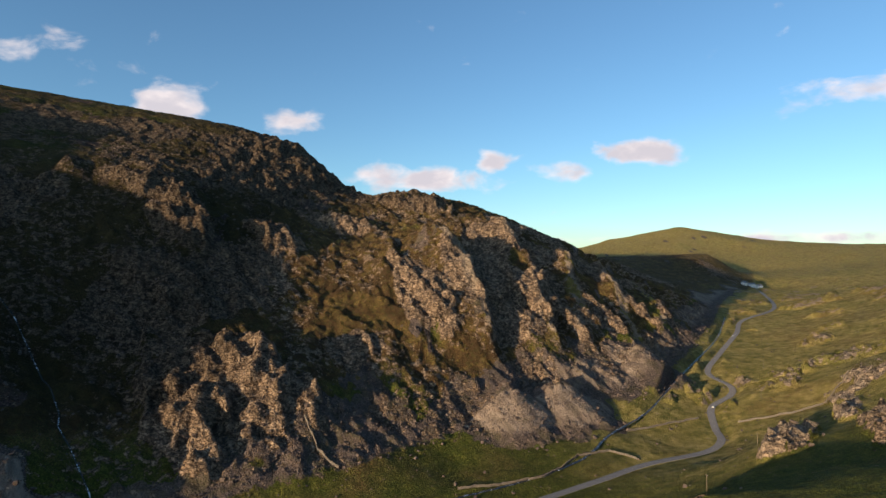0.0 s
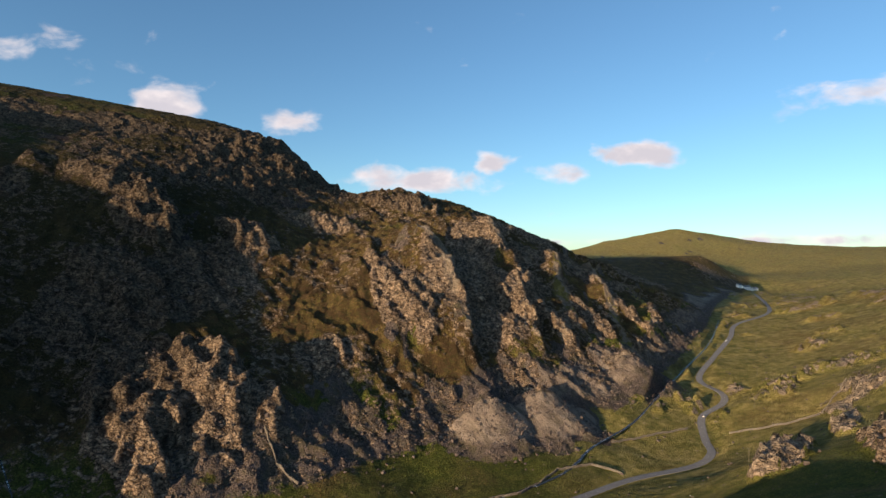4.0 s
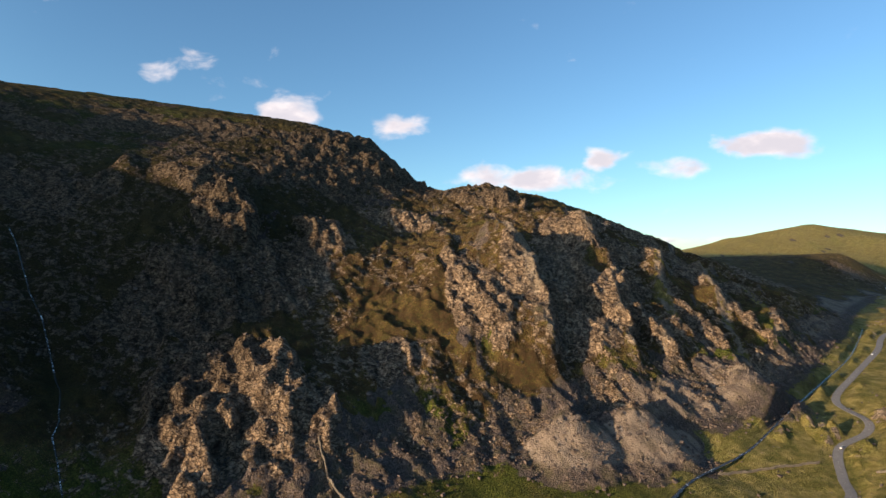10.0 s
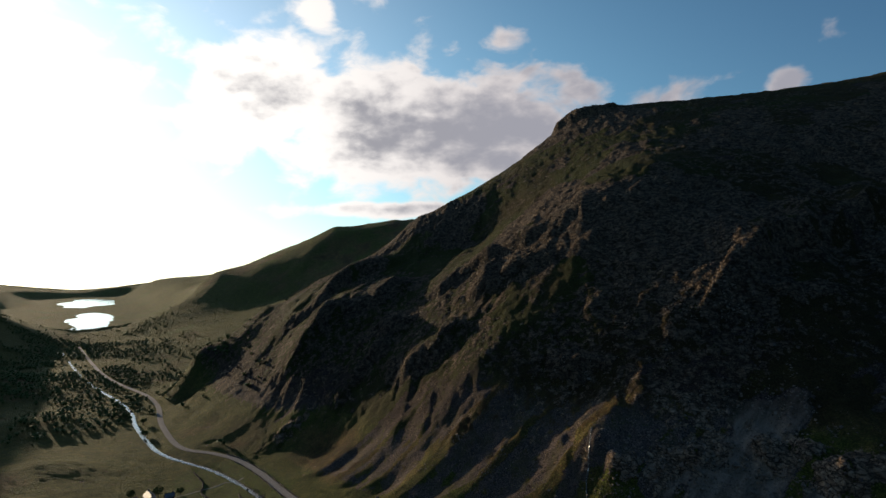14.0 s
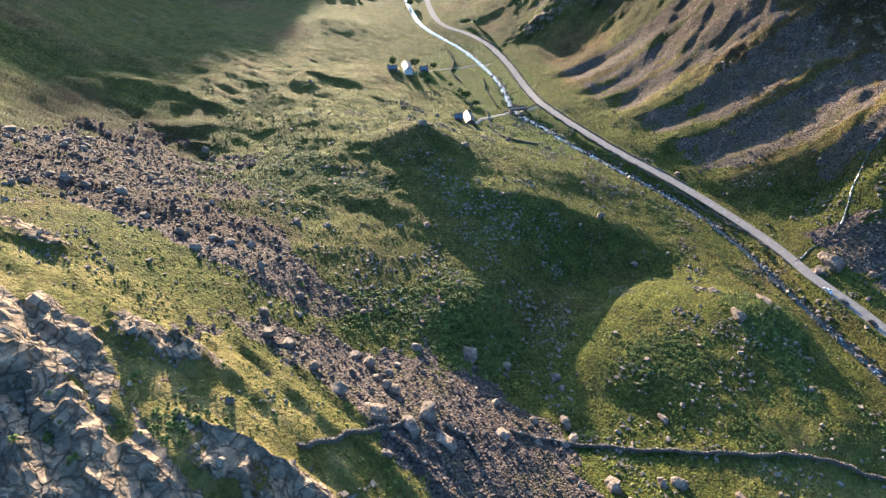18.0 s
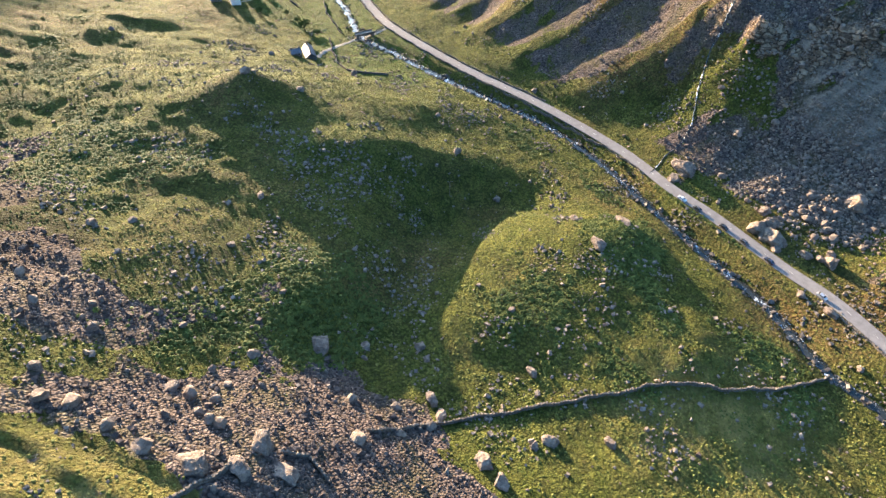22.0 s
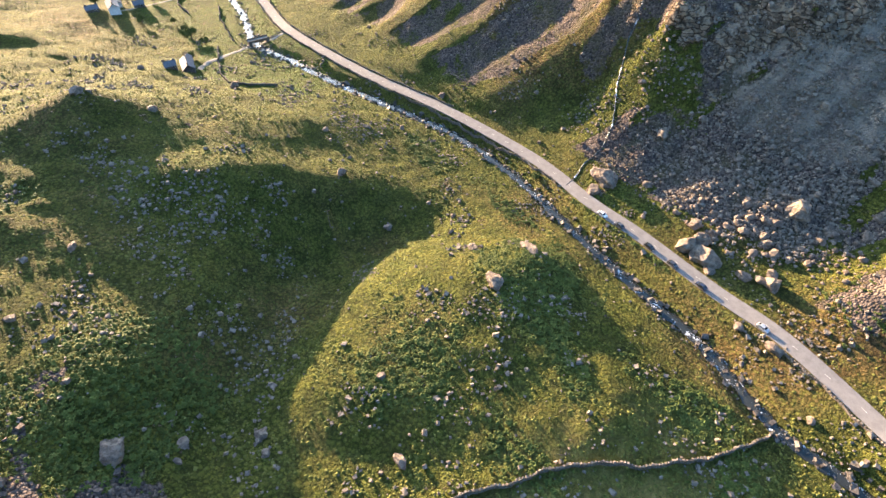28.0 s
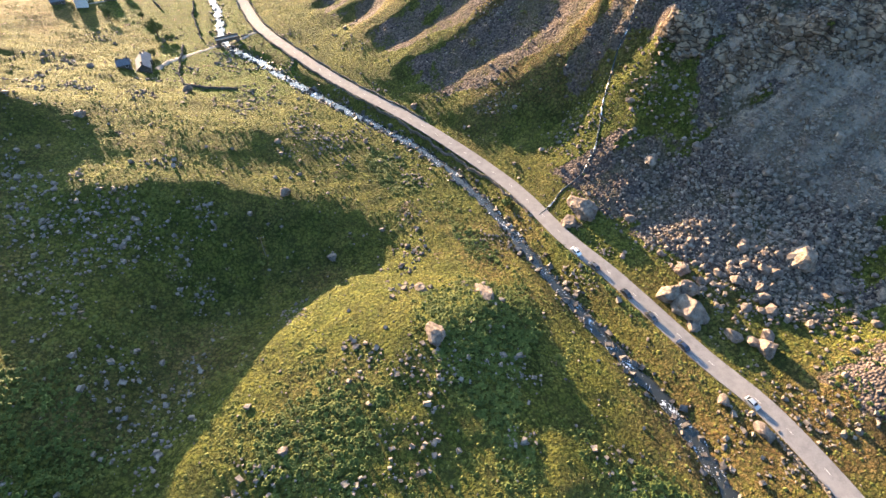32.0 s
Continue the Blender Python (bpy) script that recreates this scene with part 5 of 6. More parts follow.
xs, ys = xs[k][:2200], ys[k][:2200]
strew("talus_boulders", STONES, xs, ys, np.clip(rng.lognormal(0.0, 0.55, len(xs)), 0.5, 3.6), M_BOULDER, "tumbled grey blocks at the foot of the scree bowl", "boulders", rng, sink=0.3)
# stream bed stones
pts = np.array(along([p for p in STREAM_LINE if -480 < p[0] < 0], 0.35))
xs, ys = pts[:, 0] + rng.normal(0, 2.3, len(pts)), pts[:, 1] + rng.normal(0, 2.3, len(pts))
strew("stream_stones", PEBBLES, xs, ys, np.clip(rng.lognormal(-0.35, 0.5, len(xs)), 0.3, 2.0), M_WET, "dark wet boulders along the stream bed", "stones", rng)


def bracken_share(x, y):
    p = 1.2 * bump(x, y, -207, 150, 26, 15, 35) + bump(x, y, -172, 196, 18, 9, 60) + 0.8 * bump(x, y, -168, 118, 14, 20, 30) + 0.8 * bump(x, y, -147, 150, 8, 14) + bump(x, y, -148, 205, 6, 14, 60) + 0.9 * bump(x, y, -140, 55, 28, 12, 20)
    p = p + 0.9 * bump(x, y, -252, 182, 30, 5, 40) + 0.7 * bump(x, y, -120, 25, 40, 16, 120) + 0.8 * bump(x, y, -215, 255, 16, 10, 30) + 0.9 * bump(x, y, -195, 285, 22, 12, -50)  + 0.5 * bump(x, y, -20, 30, 40, 30) + 0.75 * bump(x, y, -180, -60, 50, 36, 130) + 0.6 * bump(x, y, -260, -150, 110, 50, 40) + 0.5 * bump(x, y, -400, -110, 40, 30)
    p = p + 1.3 * bump(x, y, -224, 156, 16, 12, 35) + bump(x, y, -262, 138, 20, 6, 45) + bump(x, y, -296, 98, 20, 9, 40) + bump(x, y, -174, 204, 9, 6, 60) + bump(x, y, -176, 164, 9, 5, 30) + bump(x, y, -168, 122, 12, 6, 30) + 1.1 * bump(x, y, -208, 272, 12, 16, -50) + bump(x, y, -192, 236, 6, 5) + 0.8 * bump(x, y, -150, 40, 22, 12, 20) + 0.6 * bump(x, y, -195, 106, 6, 10) + 0.1 * bump(x, y, -165, 140, 40, 40) + 0.25 * bump(x, y, -150, 45, 40, 30)
    return smooth(p + 0.5 * fbm(x, y, 12, 3, 141), 0.38, 0.8) * (1 - 0.8 * sample(SCREE_G, x, y)) * (1 - 0.9 * sample(ROCK_G, x, y))


xs, ys = chosen(rng, 260000, -420, 30, -260, 290, bracken_share)
k = off_road(xs, ys) > 0
xs, ys = xs[k][:46000], ys[k][:46000]
strew("bracken", FRONDS, xs, ys, np.clip(rng.lognormal(-0.02, 0.35, len(xs)), 0.45, 1.8), M_LEAF, "dark green bracken and low scrub in patches", "bracken", rng, squash=(0.35, 0.6), sink=0.05, tilt=0.12)
xs, ys = chosen(rng, 220000, -560, 40, -300, 300, lambda x, y: (1 - 0.75 * smooth(np.hypot(x + 140, y - 110), 150, 300)) * (1 - sample(SCREE_G, x, y)) * (1 - smooth(bump(x, y, -385, -28, 40, 22, 45) + bump(x, y, -470, -98, 60, 32, 40), 0.3, 0.5)) * (1 - smooth(x, -60, -40)) * (1 - sample(ROCK_G, x, y)) * (0.25 + 0.75 * smooth(fbm(x, y, 14, 3, 151), -0.1, 0.4)))
k = off_road(xs, ys) > 0
xs, ys = xs[k][:52000], ys[k][:52000]
strew("grass_tussocks", TUFTS, xs, ys, np.clip(rng.lognormal(-0.4, 0.35, len(xs)), 0.3, 1.2), M_TUFT, "rough tussocks of green and straw-coloured grass", "grass", rng, squash=(0.3, 0.55), sink=0.1, tilt=0.1)

xs, ys = chosen(rng, 60000, -2150, -480, -1400, -120, lambda x, y: np.exp(-((x * math.cos(radians(122.3)) + y * math.sin(radians(122.3))) / 230) ** 2) * (0.05 + smooth(fbm(x, y, 130, 4, 161), -0.02, 0.25)) * smooth(-x, 520, 900) * 0.5)
k = off_road(xs, ys) > 0
xs, ys = xs[k][:5200], ys[k][:5200]
strew("valley_woodland", FRONDS, xs, ys, rng.uniform(4.0, 9.0, len(xs)), M_TREE, "scattered woodland and scrub on the far valley floor", "woodland", rng, squash=(0.6, 0.9), sink=0.0, tilt=0.1)

# ---------------------------------------------------------------- single boulders
NEAR_ROAD = "huge grey boulder standing beside the road"
boulder(-241.5, 206.5, 6.0, 6.5, 8.0, 40, 0, "tall split grey boulder standing beside the road", pale=True)
boulder(-236.5, 213.0, 10.5, 8.5, 8.0, 25, 1, NEAR_ROAD, pale=True)
boulder(-243, 212, 6, 4, 7.5, 70, 2, "leaning grey slab behind the roadside boulders")
boulder(-231, 213.5, 5, 4, 2.6, 10, 3, "low grey slab fallen beside the roadside boulders")
boulder(-279, 178, 11, 9, 8.0, 20, 4, NEAR_ROAD)
boulder(-272.5, 174.5, 6, 5, 4.5, 60, 5, "grey boulder on the road's edge")
boulder(-255, 245, 9.0, 7.5, 7.5, 30, 2, "large pale boulder in the scree", pale=True)
boulder(-224, 232, 6, 5, 6, 15, 6, "grey boulder at the foot of the scree")
boulder(-252, 211, 5, 4, 4.5, 75, 7, "grey boulder at the foot of the scree")
boulder(-228, 224, 4.5, 4, 3.5, 75, 8, "grey boulder at the foot of the scree")
boulder(-247.5, 287.5, 5, 4, 8.5, 15, 3, "upright boulder on the hillside above the road", pale=True)
boulder(-197.8, 227.6, 5.2, 3.8, 2.8, 40, 1, "flat boulder on the grass verge")
boulder(-206, 219, 3.6, 3, 2.4, 10, 2, "boulder on the grass verge")
boulder(-204, 139, 6.5, 5.0, 4.2, 10, 4, "brown boulder on the bracken mound")
boulder(-225, 150, 9.0, 5.5, 3.0, 35, 6, "long bare slab on top of the mound")
boulder(-226, 129.5, 4.2, 3.4, 2.8, 10, 3, "pale boulder on the shoulder of the mound", pale=True)
boulder(-242, 93, 3.4, 3, 2.6, 10, 5, "grey boulder in the shaded hollow")
boulder(-127, 54, 8.0, 6.0, 4.4, 20, 0, "large reddish boulder in a boulder field")
boulder(-121.7, 92.5, 4.6, 3.8, 3.4, 40, 1, "grey boulder beside the dry stone wall")
boulder(-116, 96.5, 5.4, 3.4, 2.6, 15, 2, "pale boulder against the dry stone wall", pale=True)
boulder(-116.8, 130, 4.6, 3.6, 3.2, 60, 7, "pale angular boulder in the field", pale=True)
boulder(-114, 125.5, 2.8, 2.4, 2.2, 30, 8, "grey boulder in the field")
boulder(-121, 147.4, 4.0, 2.8, 2.4, 50, 3, "grey boulder in the field")
boulder(-141.5, 121.3, 4.2, 2.6, 2.2, 30, 4, "grey flat boulder in turf")
boulder(-135, 65.7, 3.8, 3.4, 3.0, 30, 5, "reddish boulder in the boulder field")
boulder(-154.6, 10.8, 3.2, 2.8, 2.4, 0, 6, "grey boulder in rough grass")
boulder(-187, 5, 5.0, 2.6, 2.0, 20, 7, "low pinkish boulder in rough grass")
boulder(-121.5, 243.5, 12, 7, 4.0, 25, 8, "broad pale rock outcrop in the field", pale=True)
boulder(-117, 238, 4, 3, 2.6, 70, 1, "boulder beside the pale outcrop")
boulder(-175, 233, 2.6, 2.2, 1.9, 40, 2, "square boulder beside the road", pale=True)
boulder(-143, 82.7, 3.6, 3.0, 3.0, 40, 0, "grey boulder at the foot of the mound")
boulder(-137.5, 86.5, 2.6, 2.2, 1.8, 10, 3, "boulder at the edge of the shade")
boulder(-164, 111, 2.6, 2.2, 1.8, 10, 5, "grey boulder in turf")
boulder(-345, 97.5, 4.5, 4, 3.4, 30, 6, "grey boulder above the road")
boulder(-270.7, -15.2, 6, 4.5, 3.4, 10, 7, "dark rock on the grassy rise")
boulder(-258.5, -36, 5, 4, 3.5, 0, 8, "dark rock on top of the knoll")
boulder(-72.3, 52.3, 7.5, 6, 5.5, 30, 0, "large boulder in the boulder field")
boulder(-76.2, 60.4, 5.5, 4.6, 4.0, 60, 1, "grey boulder in the boulder field")
boulder(-84, 61.3, 6.0, 5, 5.0, 20, 2, "grey boulder in the boulder field")
boulder(-79, 69, 7.0, 4.6, 3.4, 80, 3, "flat grey boulder beside the old wall")
boulder(-97, 78.7, 5.0, 4.2, 3.6, 20, 4, "pale boulder at the end of the wall", pale=True)
boulder(-92.3, 31.5, 4.2, 3.6, 3.0, 20, 5, "boulder above the bracken")
boulder(-133.6, 195, 2.2, 1.8, 1.6, 10, 6, "boulder in the field")
boulder(-104, 112, 6.5, 5, 4.4, 15, 7, "grey boulder in the rubble")
boulder(-99, 118, 4.5, 4, 3.6, 45, 8, "grey boulder in the rubble")


# ---------------------------------------------------------------- dry stone walls
def dry_wall(line, tall, wide, label, rng):
    pts = along(line, 0.9)
    root = empty("dry_stone_wall", Matrix.Translation((pts[0][0], pts[0][1], height(pts[0][0], pts[0][1]))))
    inv = root.matrix_world.inverted()
    bm, prev, tops = bmesh.new(), None, []
    for k, p in enumerate(pts):
        d = pts[min(k + 1, len(pts) - 1)] - pts[max(k - 1, 0)]
        s = np.array([d[1], -d[0]]) / max(1e-6, np.hypot(d[0], d[1]))
        mid = p[:2] + s * 0.35 * math.sin(k * 0.31) + s * 0.2 * math.sin(k * 0.83)
        z, h = height(*mid), tall * rng.uniform(0.85, 1.1)
        ring = []
        for q, zz in ((-0.5, -0.5), (-0.5, 0.1), (-0.42, 0.55), (-0.3, 1.0), (0.3, 1.0), (0.42, 0.55), (0.5, 0.1), (0.5, -0.5)):
            ring.append(bm.verts.new(inv @ Vector((*(mid + s * wide * q * rng.uniform(0.85, 1.15)), z + h * zz + rng.uniform(-0.04, 0.04)))))
        if prev:
            for a in range(7):
                bm.faces.new((prev[a], prev[a + 1], ring[a + 1], ring[a]))
        prev = ring
        tops.append((*mid, z + h))
    bmesh.ops.recalc_face_normals(bm, faces=bm.faces)
    part("wall_body", bm, M_WALL, root)
    t = np.array(tops)
    cope = strew("coping", PEBBLES, t[:, 0], t[:, 1], rng.uniform(0.45, 0.75, len(t)), M_TURF_STONE, "", "", rng, zs=t[:, 2], sink=0.3)
    cope.parent, cope.matrix_parent_inverse = root, inv
    for key in ("kind", "label", "category"):
        if key in cope:
            del cope[key]
    return tagged(root, label, "stone wall")


rng = np.random.default_rng(21)
FIELD_WALL = [(-100.9, 80, 0), (-108, 90, 0), (-115, 99, 0), (-122, 112, 0), (-131, 130, 0), (-139, 148, 0), (-147.5, 166, 0), (-150, 182, 0), (-155, 196, 0), (-163, 212, 0), (-171, 223, 0)]
dry_wall(FIELD_WALL, 1.35, 0.75, "long sinuous dry stone wall across the rough field", rng)
dry_wall([(-50, 48, 0), (-61, 52.5, 0), (-70, 56, 0), (-77, 59, 0)], 1.2, 0.9, "tumbled dry stone wall in the boulder field", rng)
dry_wall([(-84, 66, 0), (-86, 71, 0), (-84, 75, 0), (-81, 78, 0)], 1.2, 0.9, "ruined curved stone fold among boulders", rng)
ROAD_NP = np.array(along(ROAD_LINE, 3.0))


def beside_road(x0, x1, off):
    pts = [p for p in ROAD_NP if x0 < p[0] < x1]
    out = []
    for a, b in zip(pts, pts[1:]):
        d = (b - a)[:2] / np.hypot(*(b - a)[:2])
        out.append((a[0] + d[1] * off, a[1] - d[0] * off, 0))
    return out


dry_wall(beside_road(-545, -275, 4.1), 0.8, 0.7, "low stone wall between the road and the stream", rng)
dry_wall(beside_road(-560, -330, -4.1), 0.7, 0.7, "low stone wall at the foot of the hillside road", rng)
dry_wall(beside_road(-203, -90, 4.2), 0.6, 0.6, "low stone edging beside the road", rng)
dry_wall([(-104.6, 438, 0), (-99, 430, 0), (-92.5, 422, 0), (-84, 413, 0), (-73.6, 409, 0)], 1.6, 1.1, "dry stone wall climbing the scree under the crag", rng)
dry_wall([(71.8, 419, 0), (90, 436, 0), (104, 452, 0), (133, 463, 0), (152, 453, 0)], 1.4, 1.0, "dry stone wall across the valley meadow", rng)
dry_wall([(10, 400, 0), (40, 408, 0), (71, 419, 0)], 1.4, 1.0, "dry stone wall across the valley meadow", rng)
dry_wall([(160, 505, 0), (201, 521, 0), (236, 535, 0)], 1.4, 1.0, "dry stone wall running to the road", rng)
dry_wall([(262, 514, 0), (298, 500, 0), (330, 498, 0), (365, 520, 0)], 1.4, 1.0, "dry stone wall climbing from the road", rng)
dry_wall([(-392, -52, 0), (-372, -42, 0), (-352, -30, 0), (-338, -18, 0), (-345, 6, 0)], 1.1, 0.8, "field wall round the green paddock", rng)
dry_wall([(-461, -85, 0), (-440, -74, 0), (-421, -60, 0), (-405, -48, 0)], 1.1, 0.8, "field wall below the farm", rng)
dry_wall([(-520, -150, 0), (-490, -128, 0), (-462, -118, 0), (-445, -100, 0)], 1.1, 0.8, "field wall below the farm", rng)

# ---------------------------------------------------------------- road paint, track and bridge
bm = bmesh.new()
for a, b in zip(ROAD_NP[:-1:3], ROAD_NP[1::3]):
    if -600 < a[0] < 420:
        d = (b - a)[:2] / np.hypot(*(b - a)[:2])
        n, e = np.array([d[1], -d[0]]) * 0.06, a[:2] + d * 2.0
        bm.faces.new([bm.verts.new(v) for v in ((*(a[:2] - n), a[2] + 0.03), (*(a[:2] + n), a[2] + 0.03), (*(e + n), a[2] + (b - a)[2] * 0.7 + 0.03), (*(e - n), a[2] + (b - a)[2] * 0.7 + 0.03))])
tagged(new("road_marking", mesh_of("road_marking", bm, M_LINE)), "worn white dashes along the middle of the road", "road marking", kind="structure")
rng = np.random.default_rng(3)
tagged(draped("farm_track", [(-416, -18, 0), (-407, -28, 0), (-398, -36, 0), (-384, -42, 0), (-368, -46, 0), (-356, -46, 0)], lambda t: 1.7, M_TRACK, 0.18, rng), "pale gravel track from the bridge to the cottages", "track", kind="structure")
tagged(draped("farm_track", [(-500, -95, 0), (-490, -110, 0), (-470, -125, 0), (-445, -138, 0), (-432, -143, 0)], lambda t: 1.3, M_TRACK, 0.18, rng), "faint track over the paddock to the farm", "track", kind="structure")
bridge = empty("stone_bridge", pose(-405, -31, -195.0, 0, 0, 40))
part("deck", box(bmesh.new(), -2.0, 2.0, -6.5, 6.5, 0.2, 0.7, 0.1), M_TRACK, bridge)
for sx in (-1, 1):
    part("parapet", box(bmesh.new(), sx * 2.2 - 0.25, sx * 2.2 + 0.25, -6.8, 6.8, -0.2, 1.5, 0.08), M_WALL, bridge)
    part("abutment", box(bmesh.new(), -2.4, 2.4, sx * 5.6 - 1.0, sx * 5.6 + 1.0, -4.0, 0.2, 0.1), M_WALL, bridge)
tagged(bridge, "small stone bridge carrying the track over the stream", "bridge")


# ---------------------------------------------------------------- cars
def car_body(paint_name):
    root = empty("car", Matrix())
    side = [(-2.1, 0.32), (-2.12, 0.75), (-1.95, 0.92), (-1.2, 0.98), (-0.55, 1.42), (0.9, 1.46), (1.75, 1.0), (2.05, 0.92), (2.1, 0.35)]
    bm, rings = bmesh.new(), []
    for yy, s in ((-0.86, 0.94), (-0.78, 1.0), (0.78, 1.0), (0.86, 0.94)):
        rings.append([bm.verts.new((x * (1 if abs(yy) < 0.8 else 0.985), yy * (0.80 if z > 1.2 else 1), z * s)) for x, z in side])
    for a, b in zip(rings, rings[1:]):
        for k in range(len(side)):
            bm.faces.new((a[k], a[(k + 1) % len(side)], b[(k + 1) % len(side)], b[k]))
    bm.faces.new(rings[0][::-1]), bm.faces.new(rings[-1])
    bmesh.ops.recalc_face_normals(bm, faces=bm.faces)
    part("car_body", bm, PAINTS[paint_name], root, flat=True)

    def pane(name, pts):
        b = bmesh.new()
        f = b.faces.new([b.verts.new(p) for p in pts])
        ex = bmesh.ops.extrude_face_region(b, geom=[f])
        bmesh.ops.translate(b, verts=[v for v in ex["geom"] if isinstance(v, bmesh.types.BMVert)], vec=f.normal * -0.02)
        part(name, b, M_GLASS, root)
    pane("windscreen", [(-1.17, -0.66, 1.01), (-1.17, 0.66, 1.01), (-0.6, 0.60, 1.40), (-0.6, -0.60, 1.40)])
    pane("rear_window", [(1.72, 0.62, 1.05), (1.72, -0.62, 1.05), (0.98, -0.58, 1.43), (0.98, 0.58, 1.43)])
    for s in (-1, 1):
        pane("side_window", [(-1.0, s * 0.86, 1.02), (1.5, s * 0.86, 1.04), (0.85, s * 0.72, 1.38), (-0.5, s * 0.72, 1.36)])
    for sx in (-1.3, 1.3):
        for sy in (-0.78, 0.78):
            b = bmesh.new()
            bmesh.ops.create_cone(b, cap_ends=True, segments=16, radius1=0.32, radius2=0.32, depth=0.2, matrix=Matrix.Translation((sx, sy, 0.32)) @ Matrix.Rotation(radians(90), 4, "X"))
            tyre = part("tyre", b, M_TYRE, root)
            b = bmesh.new()
            bmesh.ops.create_cone(b, cap_ends=True, segments=12, radius1=0.2, radius2=0.2, depth=0.215, matrix=Matrix.Translation((sx, sy, 0.32)) @ Matrix.Rotation(radians(90), 4, "X"))
            part("rim", b, M_CHROME, tyre)
    for sy in (-0.6, 0.6):
        part("headlight", box(bmesh.new(), -2.13, -2.02, sy - 0.2, sy + 0.2, 0.62, 0.78, 0.02), M_LAMP_WHITE, root)
        part("tail_light", box(bmesh.new(), 2.02, 2.11, sy - 0.18, sy + 0.18, 0.68, 0.86, 0.02), M_LAMP_RED, root)
    return root


def on_road(x, y, off, flip=False):
    """Pose of a car beside the middle of the road at its nearest point."""
    k = int(np.argmin(np.hypot(ROAD_NP[:, 0] - x, ROAD_NP[:, 1] - y)))
    a, b = ROAD_NP[max(k - 1, 0)], ROAD_NP[min(k + 1, len(ROAD_NP) - 1)]
    d = (b - a)[:2] / np.hypot(*(b - a)[:2])
    t = float(np.dot(np.array([x, y]) - ROAD_NP[k][:2], d))
    p = ROAD_NP[k][:2] + d * t + np.array([d[1], -d[0]]) * off
    z = ROAD_NP[k][2] + (b - a)[2] / np.hypot(*(b - a)[:2]) * t - 0.02
    return pose(p[0], p[1], z, 0, 0, math.degrees(math.atan2(d[1], d[0])) + (180 if flip else 0))


for paint_name, spots in (("white", [(-254, 174, True)]), ("dark_grey", [(-247.6, 180, False), (-229, 197.6, True)]), ("black", [(-237, 190, True)]), ("dark_blue", [(-219.6, 206.3, False)]), ("silver", [(-203.8, 223.5, True)])):
    first = None
    for x, y, flip in spots:
        m = on_road(x, y, 2.35, flip)
        if first is None:
            first = car_body(paint_name)
            first.matrix_world = m
            tagged(first, f"{paint_name.replace('_', ' ')} hatchback car parked along the road's edge", "car", "cars parked by the road")
        else:
            copy_thing(first, m)
for paint_name, x, y, off, flip in (("white", 406, 800, -1.3, False), ("dark_grey", 296, 632, 1.3, True), ("silver", 262, 560, 1.3, True)):
    c = car_body(paint_name)
    c.matrix_world = on_road(x, y, off, flip)
    tagged(c, f"{paint_name.replace('_', ' ')} car on the open valley road", "car")


# ---------------------------------------------------------------- power line
def pole(x, y, tall, turn):
    root = empty("power_pole", pose(x, y, height(x, y), 0, 0, turn))
    b = bmesh.new()
    bmesh.ops.create_cone(b, cap_ends=True, segments=10, radius1=0.17, radius2=0.11, depth=tall + 1, matrix=Matrix.Translation((0, 0, (tall - 1) / 2)))
    part("post", b, M_WOOD, root)
    part("crossarm", box(bmesh.new(), -1.1, 1.1, -0.07, 0.07, tall - 0.5, tall - 0.32, 0.02), M_WOOD, root)
    for k in (-1.0, 0.0, 1.0):
        b = bmesh.new()
        bmesh.ops.create_cone(b, cap_ends=True, segments=8, radius1=0.07, radius2=0.05, depth=0.25, matrix=Matrix.Translation((k, 0, tall - 0.2)))
        part("insulator", b, M_LAMP_WHITE, root)
    return tagged(root, "grey wooden power pole with a crossarm in rough grass", "power pole", "power line poles")


def wire(a, b, sag):
    cu = bpy.data.curves.new("power_cable", "CURVE")
    cu.dimensions, cu.bevel_depth, cu.bevel_resolution = "3D", 0.018, 0
    sp = cu.splines.new("POLY")
    sp.points.add(16)
    for k in range(17):
        t = k / 16
        p = Vector(a).lerp(Vector(b), t) - Vector((0, 0, 4 * sag * t * (1 - t)))
        sp.points[k].co = (*p, 1)
    cu.materials.append(M_TYRE)
    ob = new("power_cable", cu)
    return tagged(ob, "thin sagging overhead cable between poles", "cable")


LINE = [(-290, -6), (-235.3, 71.5), (-95, 160), (60, 262), (150, 330), (228, 420), (300, 545), (355, 640), (420, 760)]
for k, (x, y) in enumerate(LINE):
    pole(x, y, 9.0 if k < 3 else 10.0, -58)
for k, (a, b) in enumerate(zip(LINE, LINE[1:])):
    for off in (-1.0, 0.0, 1.0):
        o = Vector((off * math.cos(radians(-58)), off * math.sin(radians(-58)), 0))
        wire(Vector((*a, height(*a) + (9.0 if k < 3 else 10.0) - 0.1)) + o, Vector((*b, height(*b) + (9.0 if k + 1 < 3 else 10.0) - 0.1)) + o, 1.2)


